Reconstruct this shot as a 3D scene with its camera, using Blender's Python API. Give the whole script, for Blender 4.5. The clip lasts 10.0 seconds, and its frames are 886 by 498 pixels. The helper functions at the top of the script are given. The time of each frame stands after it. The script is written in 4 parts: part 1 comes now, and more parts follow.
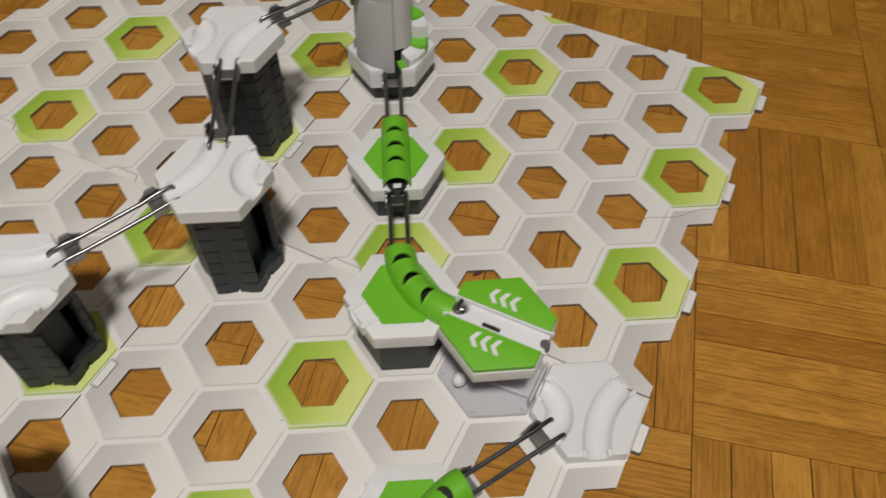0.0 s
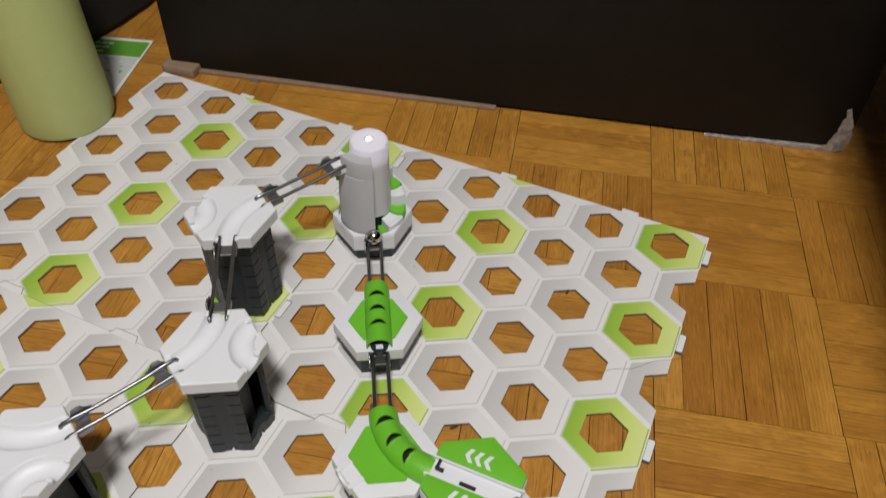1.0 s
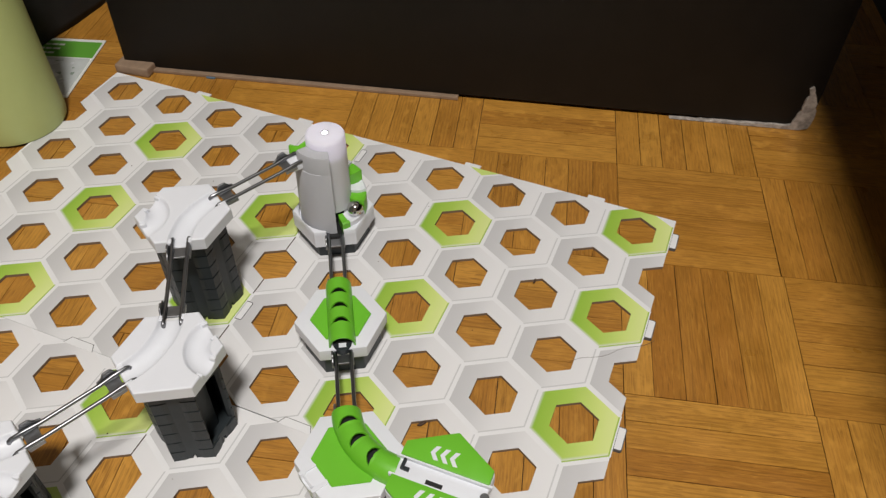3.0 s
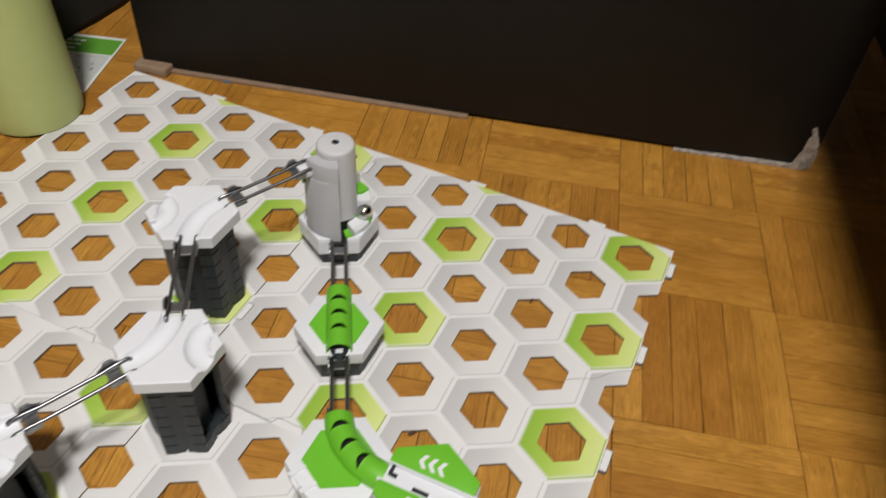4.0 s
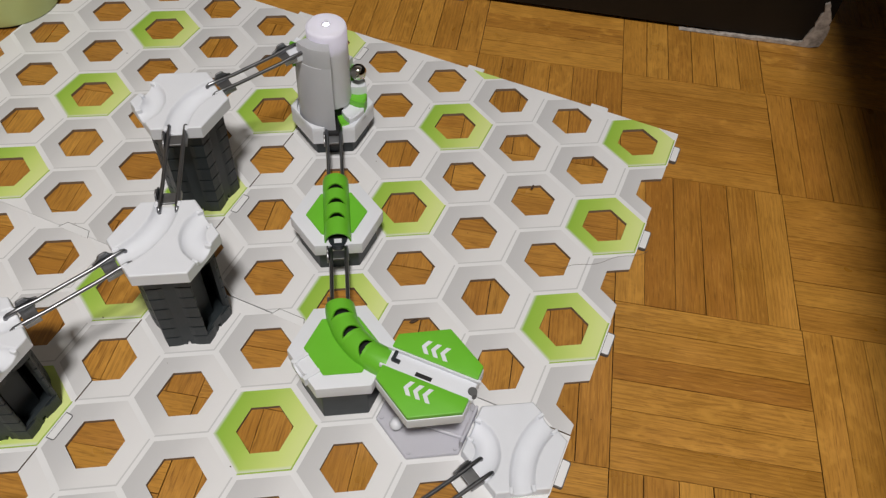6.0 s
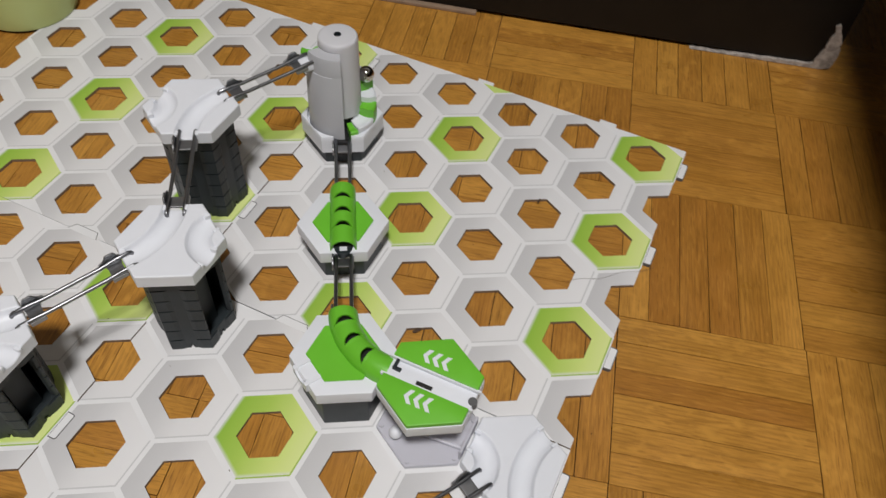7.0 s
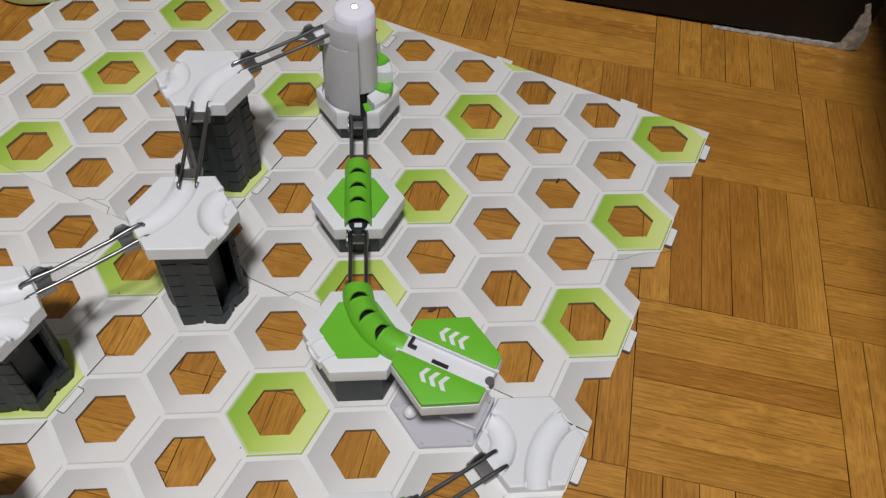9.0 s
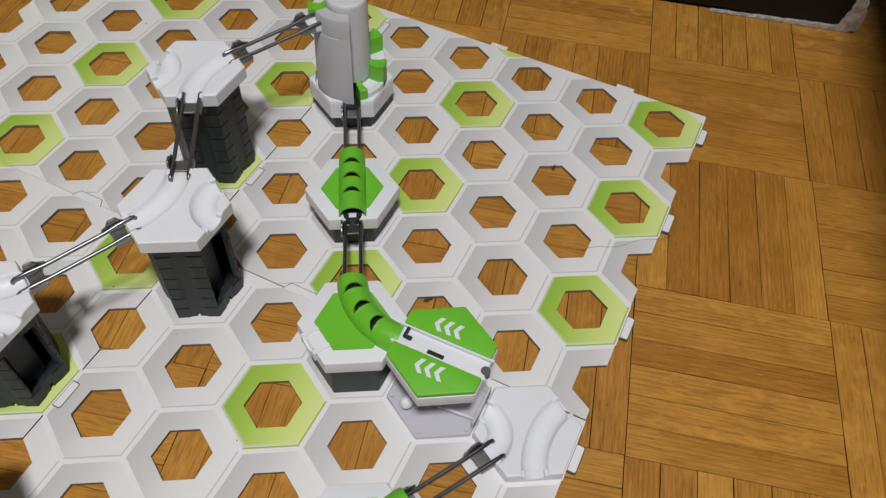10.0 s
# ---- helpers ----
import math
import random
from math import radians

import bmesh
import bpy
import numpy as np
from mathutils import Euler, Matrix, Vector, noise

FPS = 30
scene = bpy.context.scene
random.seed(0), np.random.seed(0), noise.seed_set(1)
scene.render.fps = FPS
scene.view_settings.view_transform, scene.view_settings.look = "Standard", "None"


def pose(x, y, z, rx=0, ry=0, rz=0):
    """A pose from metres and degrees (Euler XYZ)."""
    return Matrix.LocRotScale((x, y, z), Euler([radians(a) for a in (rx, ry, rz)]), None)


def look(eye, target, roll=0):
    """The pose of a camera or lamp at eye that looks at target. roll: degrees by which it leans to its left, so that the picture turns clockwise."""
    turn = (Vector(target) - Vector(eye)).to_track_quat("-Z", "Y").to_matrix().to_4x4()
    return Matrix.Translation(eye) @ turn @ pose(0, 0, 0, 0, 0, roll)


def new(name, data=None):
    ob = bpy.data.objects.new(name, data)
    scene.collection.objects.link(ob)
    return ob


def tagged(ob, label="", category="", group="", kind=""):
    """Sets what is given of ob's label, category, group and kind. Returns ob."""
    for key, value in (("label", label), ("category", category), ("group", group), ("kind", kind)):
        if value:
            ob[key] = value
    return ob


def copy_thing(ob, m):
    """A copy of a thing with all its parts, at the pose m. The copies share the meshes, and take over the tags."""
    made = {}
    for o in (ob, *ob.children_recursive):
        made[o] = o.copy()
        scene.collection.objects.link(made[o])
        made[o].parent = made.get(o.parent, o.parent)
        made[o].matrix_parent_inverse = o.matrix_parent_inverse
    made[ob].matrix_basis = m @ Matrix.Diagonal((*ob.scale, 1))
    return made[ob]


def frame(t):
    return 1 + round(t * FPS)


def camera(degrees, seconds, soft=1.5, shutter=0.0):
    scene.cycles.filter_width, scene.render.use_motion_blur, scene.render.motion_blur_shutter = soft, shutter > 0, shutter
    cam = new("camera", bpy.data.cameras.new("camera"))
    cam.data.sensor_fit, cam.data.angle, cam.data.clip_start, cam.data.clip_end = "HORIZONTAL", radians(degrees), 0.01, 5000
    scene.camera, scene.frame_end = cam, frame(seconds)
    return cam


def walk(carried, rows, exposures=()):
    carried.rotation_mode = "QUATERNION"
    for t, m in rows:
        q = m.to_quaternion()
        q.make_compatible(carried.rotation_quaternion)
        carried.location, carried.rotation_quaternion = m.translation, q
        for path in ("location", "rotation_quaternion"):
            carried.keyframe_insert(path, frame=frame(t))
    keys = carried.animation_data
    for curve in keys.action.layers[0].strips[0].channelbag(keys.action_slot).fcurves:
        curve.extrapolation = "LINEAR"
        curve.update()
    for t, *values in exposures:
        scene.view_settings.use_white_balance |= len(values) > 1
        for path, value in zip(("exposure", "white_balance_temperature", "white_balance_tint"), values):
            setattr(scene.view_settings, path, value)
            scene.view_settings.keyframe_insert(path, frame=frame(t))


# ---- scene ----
cam = camera(59.0, 10.0, soft=1.3, shutter=0.8)
PATH = [
    (0, (0.05, -0.202, 0.388), (0.149, 0.995, -1.211), 1.1),
    (0.2, (0.053, -0.198, 0.391), (0.175, 0.999, -1.207), 1.2),
    (0.4, (0.056, -0.194, 0.397), (0.196, 1.034, -1.175), 1.3),
    (0.5, (0.057, -0.193, 0.406), (0.217, 1.072, -1.134), 1.8),
    (0.6, (0.06, -0.193, 0.419), (0.224, 1.1, -1.098), 1.7),
    (0.8, (0.058, -0.195, 0.436), (0.228, 1.151, -1.034), 1.8),
    (1, (0.048, -0.206, 0.448), (0.221, 1.188, -0.976), 2.0),
    (1.5, (0.051, -0.201, 0.426), (0.245, 1.211, -0.976), 2.5),
    (2, (0.057, -0.198, 0.424), (0.293, 1.208, -0.979), 3.5),
    (2.2, (0.057, -0.198, 0.431), (0.278, 1.191, -0.991), 3.2),
    (3.3, (0.063, -0.203, 0.44), (0.288, 1.172, -0.995), 1.0),
    (3.4, (0.062, -0.206, 0.434), (0.309, 1.178, -0.989), 2.2),
    (3.5, (0.066, -0.199, 0.431), (0.355, 1.176, -0.992), 5.4),
    (3.6, (0.062, -0.206, 0.428), (0.407, 1.202, -0.95), 7.8),
    (3.8, (0.061, -0.2075, 0.437), (0.345, 1.21, -0.943), 6.3),
    (4, (0.06, -0.209, 0.446), (0.282, 1.199, -0.957), 4.8),
    (4.5, (0.062, -0.21, 0.442), (0.251, 1.147, -1.016), 3.2),
    (5, (0.065, -0.206, 0.435), (0.27, 1.085, -1.078), 3.4),
    (5.5, (0.064, -0.207, 0.43), (0.26, 1.028, -1.131), 3.6),
    (5.7, (0.061, -0.207, 0.431), (0.267, 1.01, -1.143), 4.0),
    (6.8, (0.06, -0.21, 0.432), (0.271, 1.015, -1.135), 5.1),
    (7, (0.063, -0.211, 0.431), (0.256, 1.039, -1.119), 4.9),
    (7.5, (0.061, -0.211, 0.423), (0.239, 1.055, -1.115), 4.7),
    (8, (0.061, -0.21, 0.421), (0.229, 1.043, -1.129), 4.4),
    (8.5, (0.063, -0.211, 0.422), (0.222, 1.036, -1.133), 4.0),
    (9, (0.06, -0.21, 0.417), (0.225, 1.022, -1.149), 4.7),
    (9.5, (0.062, -0.208, 0.418), (0.231, 1.008, -1.16), 4.5),
    (10, (0.064, -0.207, 0.416), (0.225, 0.998, -1.172), 4.0),
]
EXPOSURES = [(0.0, -0.25, 7250, 10), (0.6, -0.20, 6950, 10), (1.5, 0.05, 6780, 10), (3.3, 0.08, 6850, 10), (4.0, 0.12, 6850, 10), (5.0, 0.03, 6900, 10), (5.7, -0.05, 6800, 10), (7.0, -0.09, 6600, 10), (8.0, -0.12, 6560, 10), (10.0, -0.12, 6560, 10)]
walk(cam, [(t, look(eye, target, roll)) for t, eye, target, roll in PATH], EXPOSURES)

# ---- light ----
world = bpy.data.worlds.new("room_air")
scene.world = world
world.use_nodes = True
world.node_tree.nodes["Background"].inputs[0].default_value = (1.0, 0.9, 0.78, 1)
world.node_tree.nodes["Background"].inputs[1].default_value = 0.002
scene.view_settings.exposure = 0.0

lamp_data = bpy.data.lights.new("ceiling_lamp", "AREA")
lamp_data.shape, lamp_data.size = "DISK", 0.28
lamp_data.energy, lamp_data.color = 52.5, (0.98, 0.966, 0.952)
ceiling_lamp = new("ceiling_lamp_light", lamp_data)
ceiling_lamp.matrix_world = look((0.0, -0.85, 2.30), (0.05, 0.1, 0))

# ---- materials ----
class Nodes:
    def __init__(self, name):
        self.m = bpy.data.materials.new(name)
        self.m.use_nodes = True
        self.t = self.m.node_tree
        self.b = self.t.nodes["Principled BSDF"]

    def add(self, kind, **sets):
        n = self.t.nodes.new(kind)
        for k, v in sets.items():
            if k in n.inputs:
                n.inputs[k].default_value = v
        return n

    def link(self, a, b):
        self.t.links.new(a, b)


def plastic(name, colour, rough=0.4, speck=0.04, bump=0.05, scale=900.0, coat=0.0):
    """Moulded plastic: faint mottling, fine grain and a little handling wear."""
    n = Nodes(name)
    co = n.add("ShaderNodeTexCoord")
    big = n.add("ShaderNodeTexNoise", Scale=90.0, Detail=3.0)
    fine = n.add("ShaderNodeTexNoise", Scale=scale, Detail=2.0)
    n.link(co.outputs["Object"], big.inputs["Vector"])
    n.link(co.outputs["Object"], fine.inputs["Vector"])
    ramp = n.add("ShaderNodeMapRange")
    ramp.inputs["To Min"].default_value, ramp.inputs["To Max"].default_value = 1 - speck, 1 + speck
    n.link(big.outputs["Fac"], ramp.inputs["Value"])
    mix = n.add("ShaderNodeVectorMath")
    mix.operation = "SCALE"
    mix.inputs[0].default_value = colour[:3]
    n.link(ramp.outputs[0], mix.inputs["Scale"])
    n.link(mix.outputs[0], n.b.inputs["Base Color"])
    r = n.add("ShaderNodeMapRange")
    r.inputs["To Min"].default_value, r.inputs["To Max"].default_value = rough - 0.08, rough + 0.1
    n.link(big.outputs["Fac"], r.inputs["Value"])
    n.link(r.outputs[0], n.b.inputs["Roughness"])
    bp = n.add("ShaderNodeBump", Strength=bump, Distance=0.0004)
    n.link(fine.outputs["Fac"], bp.inputs["Height"])
    n.link(bp.outputs[0], n.b.inputs["Normal"])
    n.b.inputs["Coat Weight"].default_value = coat
    return n.m


def metal(name, colour, rough):
    n = Nodes(name)
    n.b.inputs["Metallic"].default_value = 1.0
    n.b.inputs["Base Color"].default_value = colour
    noise_n = n.add("ShaderNodeTexNoise", Scale=300.0, Detail=3.0)
    co = n.add("ShaderNodeTexCoord")
    n.link(co.outputs["Object"], noise_n.inputs["Vector"])
    r = n.add("ShaderNodeMapRange")
    r.inputs["To Min"].default_value, r.inputs["To Max"].default_value = rough * 0.6, rough * 1.5
    n.link(noise_n.outputs["Fac"], r.inputs["Value"])
    n.link(r.outputs[0], n.b.inputs["Roughness"])
    return n.m


def printed(name, stops, direction, rough=0.45, soft=0.0):
    """Gradient print on coated board, running across each field along `direction`."""
    n = Nodes(name)
    co = n.add("ShaderNodeTexCoord")
    dot = n.add("ShaderNodeVectorMath")
    dot.operation = "DOT_PRODUCT"
    dot.inputs[1].default_value = (direction[0] / 0.055, direction[1] / 0.055, 0)
    n.link(co.outputs["Object"], dot.inputs[0])
    wob = n.add("ShaderNodeTexNoise", Scale=60.0, Detail=2.0)
    n.link(co.outputs["Object"], wob.inputs["Vector"])
    madd = n.add("ShaderNodeMath")
    madd.operation = "MULTIPLY_ADD"
    madd.inputs[1].default_value = 0.06
    n.link(wob.outputs["Fac"], madd.inputs[0])
    n.link(dot.outputs["Value"], madd.inputs[2])
    mr = n.add("ShaderNodeMapRange")
    mr.inputs["From Min"].default_value, mr.inputs["From Max"].default_value = -0.55, 0.55
    n.link(madd.outputs[0], mr.inputs["Value"])
    cr = n.add("ShaderNodeValToRGB")
    els = cr.color_ramp.elements
    while len(els) < len(stops):
        els.new(0.5)
    for e, (p, c) in zip(els, stops):
        e.position, e.color = p, c
    n.link(mr.outputs[0], cr.inputs["Fac"])
    colour = cr.outputs["Color"]
    if soft:                    # airbrushed rim: the ink fades into the white board along three of the six sides
        near = None
        for deg in (150, 210, 270):
            side = n.add("ShaderNodeVectorMath")
            side.operation = "DOT_PRODUCT"
            side.inputs[1].default_value = (math.cos(math.radians(deg)), math.sin(math.radians(deg)), 0)
            n.link(co.outputs["Object"], side.inputs[0])
            if near is None:
                near = side.outputs["Value"]
            else:
                most = n.add("ShaderNodeMath")
                most.operation = "MAXIMUM"
                n.link(near, most.inputs[0])
                n.link(side.outputs["Value"], most.inputs[1])
                near = most.outputs[0]
        fade = n.add("ShaderNodeMapRange")
        fade.interpolation_type = "SMOOTHSTEP"
        for k, v in (("From Min", 0.0260 - soft), ("From Max", 0.0260), ("To Min", 0.0), ("To Max", 0.85)):
            fade.inputs[k].default_value = v
        n.link(near, fade.inputs["Value"])
        mix = n.add("ShaderNodeMix")
        mix.data_type = "RGBA"
        mix.inputs[7].default_value = (0.70, 0.72, 0.70, 1)
        n.link(fade.outputs[0], mix.inputs[0])
        n.link(colour, mix.inputs[6])
        colour = mix.outputs[2]
    n.link(colour, n.b.inputs["Base Color"])
    n.b.inputs["Roughness"].default_value = rough
    return n.m


def wood(name, light, mid, red, dark):
    """Oiled oak strip: long grain, growth bands, tone that differs from strip to strip, worn varnish."""
    n = Nodes(name)
    uv = n.add("ShaderNodeUVMap")
    info = n.add("ShaderNodeObjectInfo")
    geo = n.add("ShaderNodeNewGeometry")
    rnd = n.add("ShaderNodeMath")
    rnd.operation = "ADD"
    n.link(info.outputs["Random"], rnd.inputs[0])
    n.link(geo.outputs["Random Per Island"], rnd.inputs[1])
    fr = n.add("ShaderNodeMath")
    fr.operation = "FRACT"
    n.link(rnd.outputs[0], fr.inputs[0])
    off = n.add("ShaderNodeCombineXYZ")
    k = n.add("ShaderNodeMath")
    k.operation = "MULTIPLY"
    k.inputs[1].default_value = 7.31
    n.link(fr.outputs[0], k.inputs[0])
    n.link(k.outputs[0], off.inputs[0])
    n.link(k.outputs[0], off.inputs[1])
    add = n.add("ShaderNodeVectorMath")
    n.link(uv.outputs[0], add.inputs[0])
    n.link(off.outputs[0], add.inputs[1])

    def stretched(sx, sy, scale, detail, dist=0.0):
        mp = n.add("ShaderNodeMapping")
        mp.inputs["Scale"].default_value = (sx, sy, 1)
        n.link(add.outputs[0], mp.inputs["Vector"])
        t = n.add("ShaderNodeTexNoise", Scale=scale, Detail=detail, Distortion=dist)
        n.link(mp.outputs[0], t.inputs["Vector"])
        return t

    def pick(k):
        """Another random number for each strip."""
        m, f = n.add("ShaderNodeMath"), n.add("ShaderNodeMath")
        m.operation, f.operation = "MULTIPLY", "FRACT"
        m.inputs[1].default_value = k
        n.link(fr.outputs[0], m.inputs[0])
        n.link(m.outputs[0], f.inputs[0])
        return f

    def blend(fac, a, b):
        m = n.add("ShaderNodeMix")
        m.data_type = "RGBA"
        n.link(fac, m.inputs[0])
        for i, v in ((6, a), (7, b)):
            if isinstance(v, tuple):
                m.inputs[i].default_value = v
            else:
                n.link(v, m.inputs[i])
        return m.outputs[2]

    def span(src, f0, f1, t0, t1):
        m = n.add("ShaderNodeMapRange")
        for k, v in (("From Min", f0), ("From Max", f1), ("To Min", t0), ("To Max", t1)):
            m.inputs[k].default_value = v
        n.link(src, m.inputs["Value"])
        return m.outputs[0]

    def maths(op, a, b):
        m = n.add("ShaderNodeMath")
        m.operation = op
        for i, v in enumerate((a, b)):
            if isinstance(v, float):
                m.inputs[i].default_value = v
            else:
                n.link(v, m.inputs[i])
        return m.outputs[0]

    tone = n.add("ShaderNodeAttribute")
    tone.attribute_name = "tone"
    fine = stretched(70, 850, 1.0, 3.0, 0.5)       # pores
    vein = stretched(16, 430, 1.0, 4.0, 1.3)        # growth rings
    wide = stretched(6, 60, 1.0, 2.0, 0.8)          # broad figure
    blotch = stretched(25, 25, 1.0, 3.0)
    sheen = stretched(75, 120, 1.0, 3.0, 0.4)      # cross flecks of the rays
    turn = n.add("ShaderNodeMapping")               # arched figure of flat-sawn strips
    turn.inputs["Scale"].default_value = (7.0, 105.0, 1)
    n.link(add.outputs[0], turn.inputs["Vector"])
    arch = n.add("ShaderNodeTexWave", Scale=1.0, Distortion=5.5, Detail=2.0)
    arch.inputs["Detail Scale"].default_value = 0.55
    arch.bands_direction = "Y"
    n.link(turn.outputs[0], arch.inputs["Vector"])
    bold = span(pick(17.3).outputs[0], 0.0, 1.0, 0.12, 0.80)
    streak = maths("MULTIPLY", span(vein.outputs["Fac"], 0.48, 0.72, 0.0, 1.0), bold)
    rings = maths("MULTIPLY", span(arch.outputs["Fac"], 0.45, 1.0, 0.0, 1.0), span(pick(41.7).outputs[0], 0.3, 1.0, 0.03, 0.45))
    pore = span(fine.outputs["Fac"], 0.48, 0.72, 0.0, 0.62)
    shade = maths("MAXIMUM", maths("MAXIMUM", streak, rings), pore)
    mixed = maths("ADD", maths("MULTIPLY", tone.outputs["Fac"], 0.27), maths("ADD", maths("MULTIPLY", fr.outputs[0], 0.45), maths("MULTIPLY", wide.outputs["Fac"], 0.9)))
    base = blend(span(mixed, 0.10, 1.20, 0.0, 1.0), mid, light)
    hue = blend(maths("MAXIMUM", span(tone.outputs["Fac"], 0.0, -1.0, 0.0, 0.45), span(pick(5.7).outputs[0], 0.55, 1.0, 0.0, 0.4)), base, red)
    body = blend(shade, hue, dark)
    # pale ray flecks of the grain, with their glossy shimmer painted in
    fleck_shimmer = maths("MULTIPLY", span(sheen.outputs["Fac"], 0.52, 0.70, 0.0, 0.85), span(maths("ADD", pick(29.1).outputs[0], tone.outputs["Fac"]), 0.2, 1.1, 0.0, 1.0))
    body = blend(fleck_shimmer, body, light)
    hair = stretched(60, 620, 1.0, 2.0, 1.0)        # short pale fibres
    body = blend(span(hair.outputs["Fac"], 0.54, 0.72, 0.0, 0.42), body, light)
    dirt = span(blotch.outputs["Fac"], 0.3, 0.7, 0.88, 1.08)
    sc = n.add("ShaderNodeVectorMath")
    sc.operation = "SCALE"
    n.link(body, sc.inputs[0])
    n.link(dirt, sc.inputs["Scale"])
    n.link(sc.outputs[0], n.b.inputs["Base Color"])
    n.link(span(blotch.outputs["Fac"], 0.3, 0.7, 0.26, 0.46), n.b.inputs["Roughness"])
    n.b.inputs["Coat Weight"].default_value = 0.25
    n.b.inputs["Coat Roughness"].default_value = 0.32
    bp = n.add("ShaderNodeBump", Strength=0.32, Distance=0.0007)
    n.link(sheen.outputs["Fac"], bp.inputs["Height"])
    n.link(bp.outputs[0], n.b.inputs["Normal"])
    return n.m


def painted(name, colour, rough, scale=14.0, spread=0.25):
    n = Nodes(name)
    co = n.add("ShaderNodeTexCoord")
    t = n.add("ShaderNodeTexNoise", Scale=scale, Detail=5.0)
    n.link(co.outputs["Object"], t.inputs["Vector"])
    r = n.add("ShaderNodeMapRange")
    r.inputs["To Min"].default_value, r.inputs["To Max"].default_value = 1 - spread, 1 + spread
    n.link(t.outputs["Fac"], r.inputs["Value"])
    s = n.add("ShaderNodeVectorMath")
    s.operation = "SCALE"
    s.inputs[0].default_value = colour[:3]
    n.link(r.outputs[0], s.inputs["Scale"])
    n.link(s.outputs[0], n.b.inputs["Base Color"])
    n.b.inputs["Roughness"].default_value = rough
    bp = n.add("ShaderNodeBump", Strength=0.1, Distance=0.001)
    n.link(t.outputs["Fac"], bp.inputs["Height"])
    n.link(bp.outputs[0], n.b.inputs["Normal"])
    return n.m


WHITE = plastic("white_plastic", (0.735, 0.76, 0.82), 0.42, 0.02)
SHELL = plastic("pale_grey_plastic", (0.47, 0.48, 0.515), 0.38, 0.02)
GREEN = plastic("green_plastic", (0.14, 0.49, 0.028), 0.4, 0.05)
DARK = plastic("dark_grey_plastic", (0.014, 0.0205, 0.0245), 0.5, 0.15, 0.15)
BLACK = plastic("black_plastic", (0.012, 0.012, 0.013), 0.5, 0.1)
RAIL = metal("dark_chrome", (0.23, 0.235, 0.25, 1), 0.33)
CLIP = metal("gunmetal", (0.30, 0.305, 0.32, 1), 0.42)
STEEL = metal("polished_steel", (0.62, 0.61, 0.60, 1), 0.10)
BOARD = plastic("white_board_print", (0.77, 0.775, 0.795), 0.5, 0.03, 0.02)
LINE = plastic("light_grey_print", (0.57, 0.575, 0.59), 0.5, 0.02, 0.02)
EDGE = plastic("cut_board_edge", (0.20, 0.145, 0.10), 0.8, 0.1, 0.1)
GREY_PRINT = printed("grey_print", [(0.0, (0.52, 0.52, 0.535, 1)), (0.36, (0.60, 0.60, 0.615, 1)), (0.60, (0.72, 0.72, 0.735, 1)), (1.0, (0.78, 0.78, 0.795, 1))], (0.90, -0.42))
GREEN_PRINT = printed("green_print", [(0.05, (0.25, 0.46, 0.04, 1)), (0.42, (0.39, 0.57, 0.095, 1)), (0.75, (0.60, 0.72, 0.22, 1)), (1.0, (0.70, 0.78, 0.33, 1))], (0.90, -0.42), soft=0.0028)
PALE_GREEN = plastic("pale_green_print", (0.56, 0.70, 0.20), 0.5, 0.03, 0.02)
OLIVE_LINE = plastic("olive_print_line", (0.33, 0.50, 0.07), 0.5, 0.02, 0.02)
EDGE_GREY = plastic("mid_grey_plastic", (0.10, 0.10, 0.105), 0.5)
OAK = wood("oak_parquet", (0.59, 0.292, 0.053, 1), (0.40, 0.174, 0.024, 1), (0.32, 0.121, 0.018, 1), (0.14, 0.051, 0.008, 1))
JOINT = painted("parquet_joint", (0.032, 0.014, 0.006), 0.8)
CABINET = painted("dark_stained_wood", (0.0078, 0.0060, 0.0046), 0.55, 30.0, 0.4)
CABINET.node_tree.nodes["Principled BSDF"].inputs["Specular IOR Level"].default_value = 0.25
WORN = painted("worn_pale_edge", (0.36, 0.32, 0.29), 0.8, 220.0, 0.95)
BATTEN = painted("bare_wood", (0.27, 0.185, 0.125), 0.75, 120.0, 0.3)
PAINT = painted("wall_paint", (0.36, 0.345, 0.32), 0.85, 4.0, 0.05)
BOTTLE = plastic("soft_green_enamel", (0.44, 0.50, 0.20), 0.55, 0.04, 0.15, 2500.0)
CLOTH = painted("black_fabric", (0.012, 0.012, 0.012), 0.9, 60.0, 0.4)
PAPER = painted("leaflet_paper", (0.70, 0.72, 0.69), 0.6, 40.0, 0.05)
LEAF_GREEN = plastic("leaflet_green", (0.10, 0.32, 0.035), 0.55, 0.1)
LEAF_GREY = plastic("leaflet_grey", (0.50, 0.53, 0.53), 0.6, 0.12)
LEAF_PALE = plastic("leaflet_pale", (0.60, 0.62, 0.64), 0.6, 0.1)
LEAF_DIM = plastic("leaflet_dim", (0.24, 0.30, 0.25), 0.6, 0.1)
BLUE = plastic("blue_scrap", (0.09, 0.15, 0.22), 0.5)
LAMP_GLOW = Nodes("lamp_diffuser")
LAMP_GLOW.b.inputs["Emission Color"].default_value = (1, 0.93, 0.84, 1)
LAMP_GLOW.b.inputs["Emission Strength"].default_value = 4.0
LAMP_GLOW = LAMP_GLOW.m

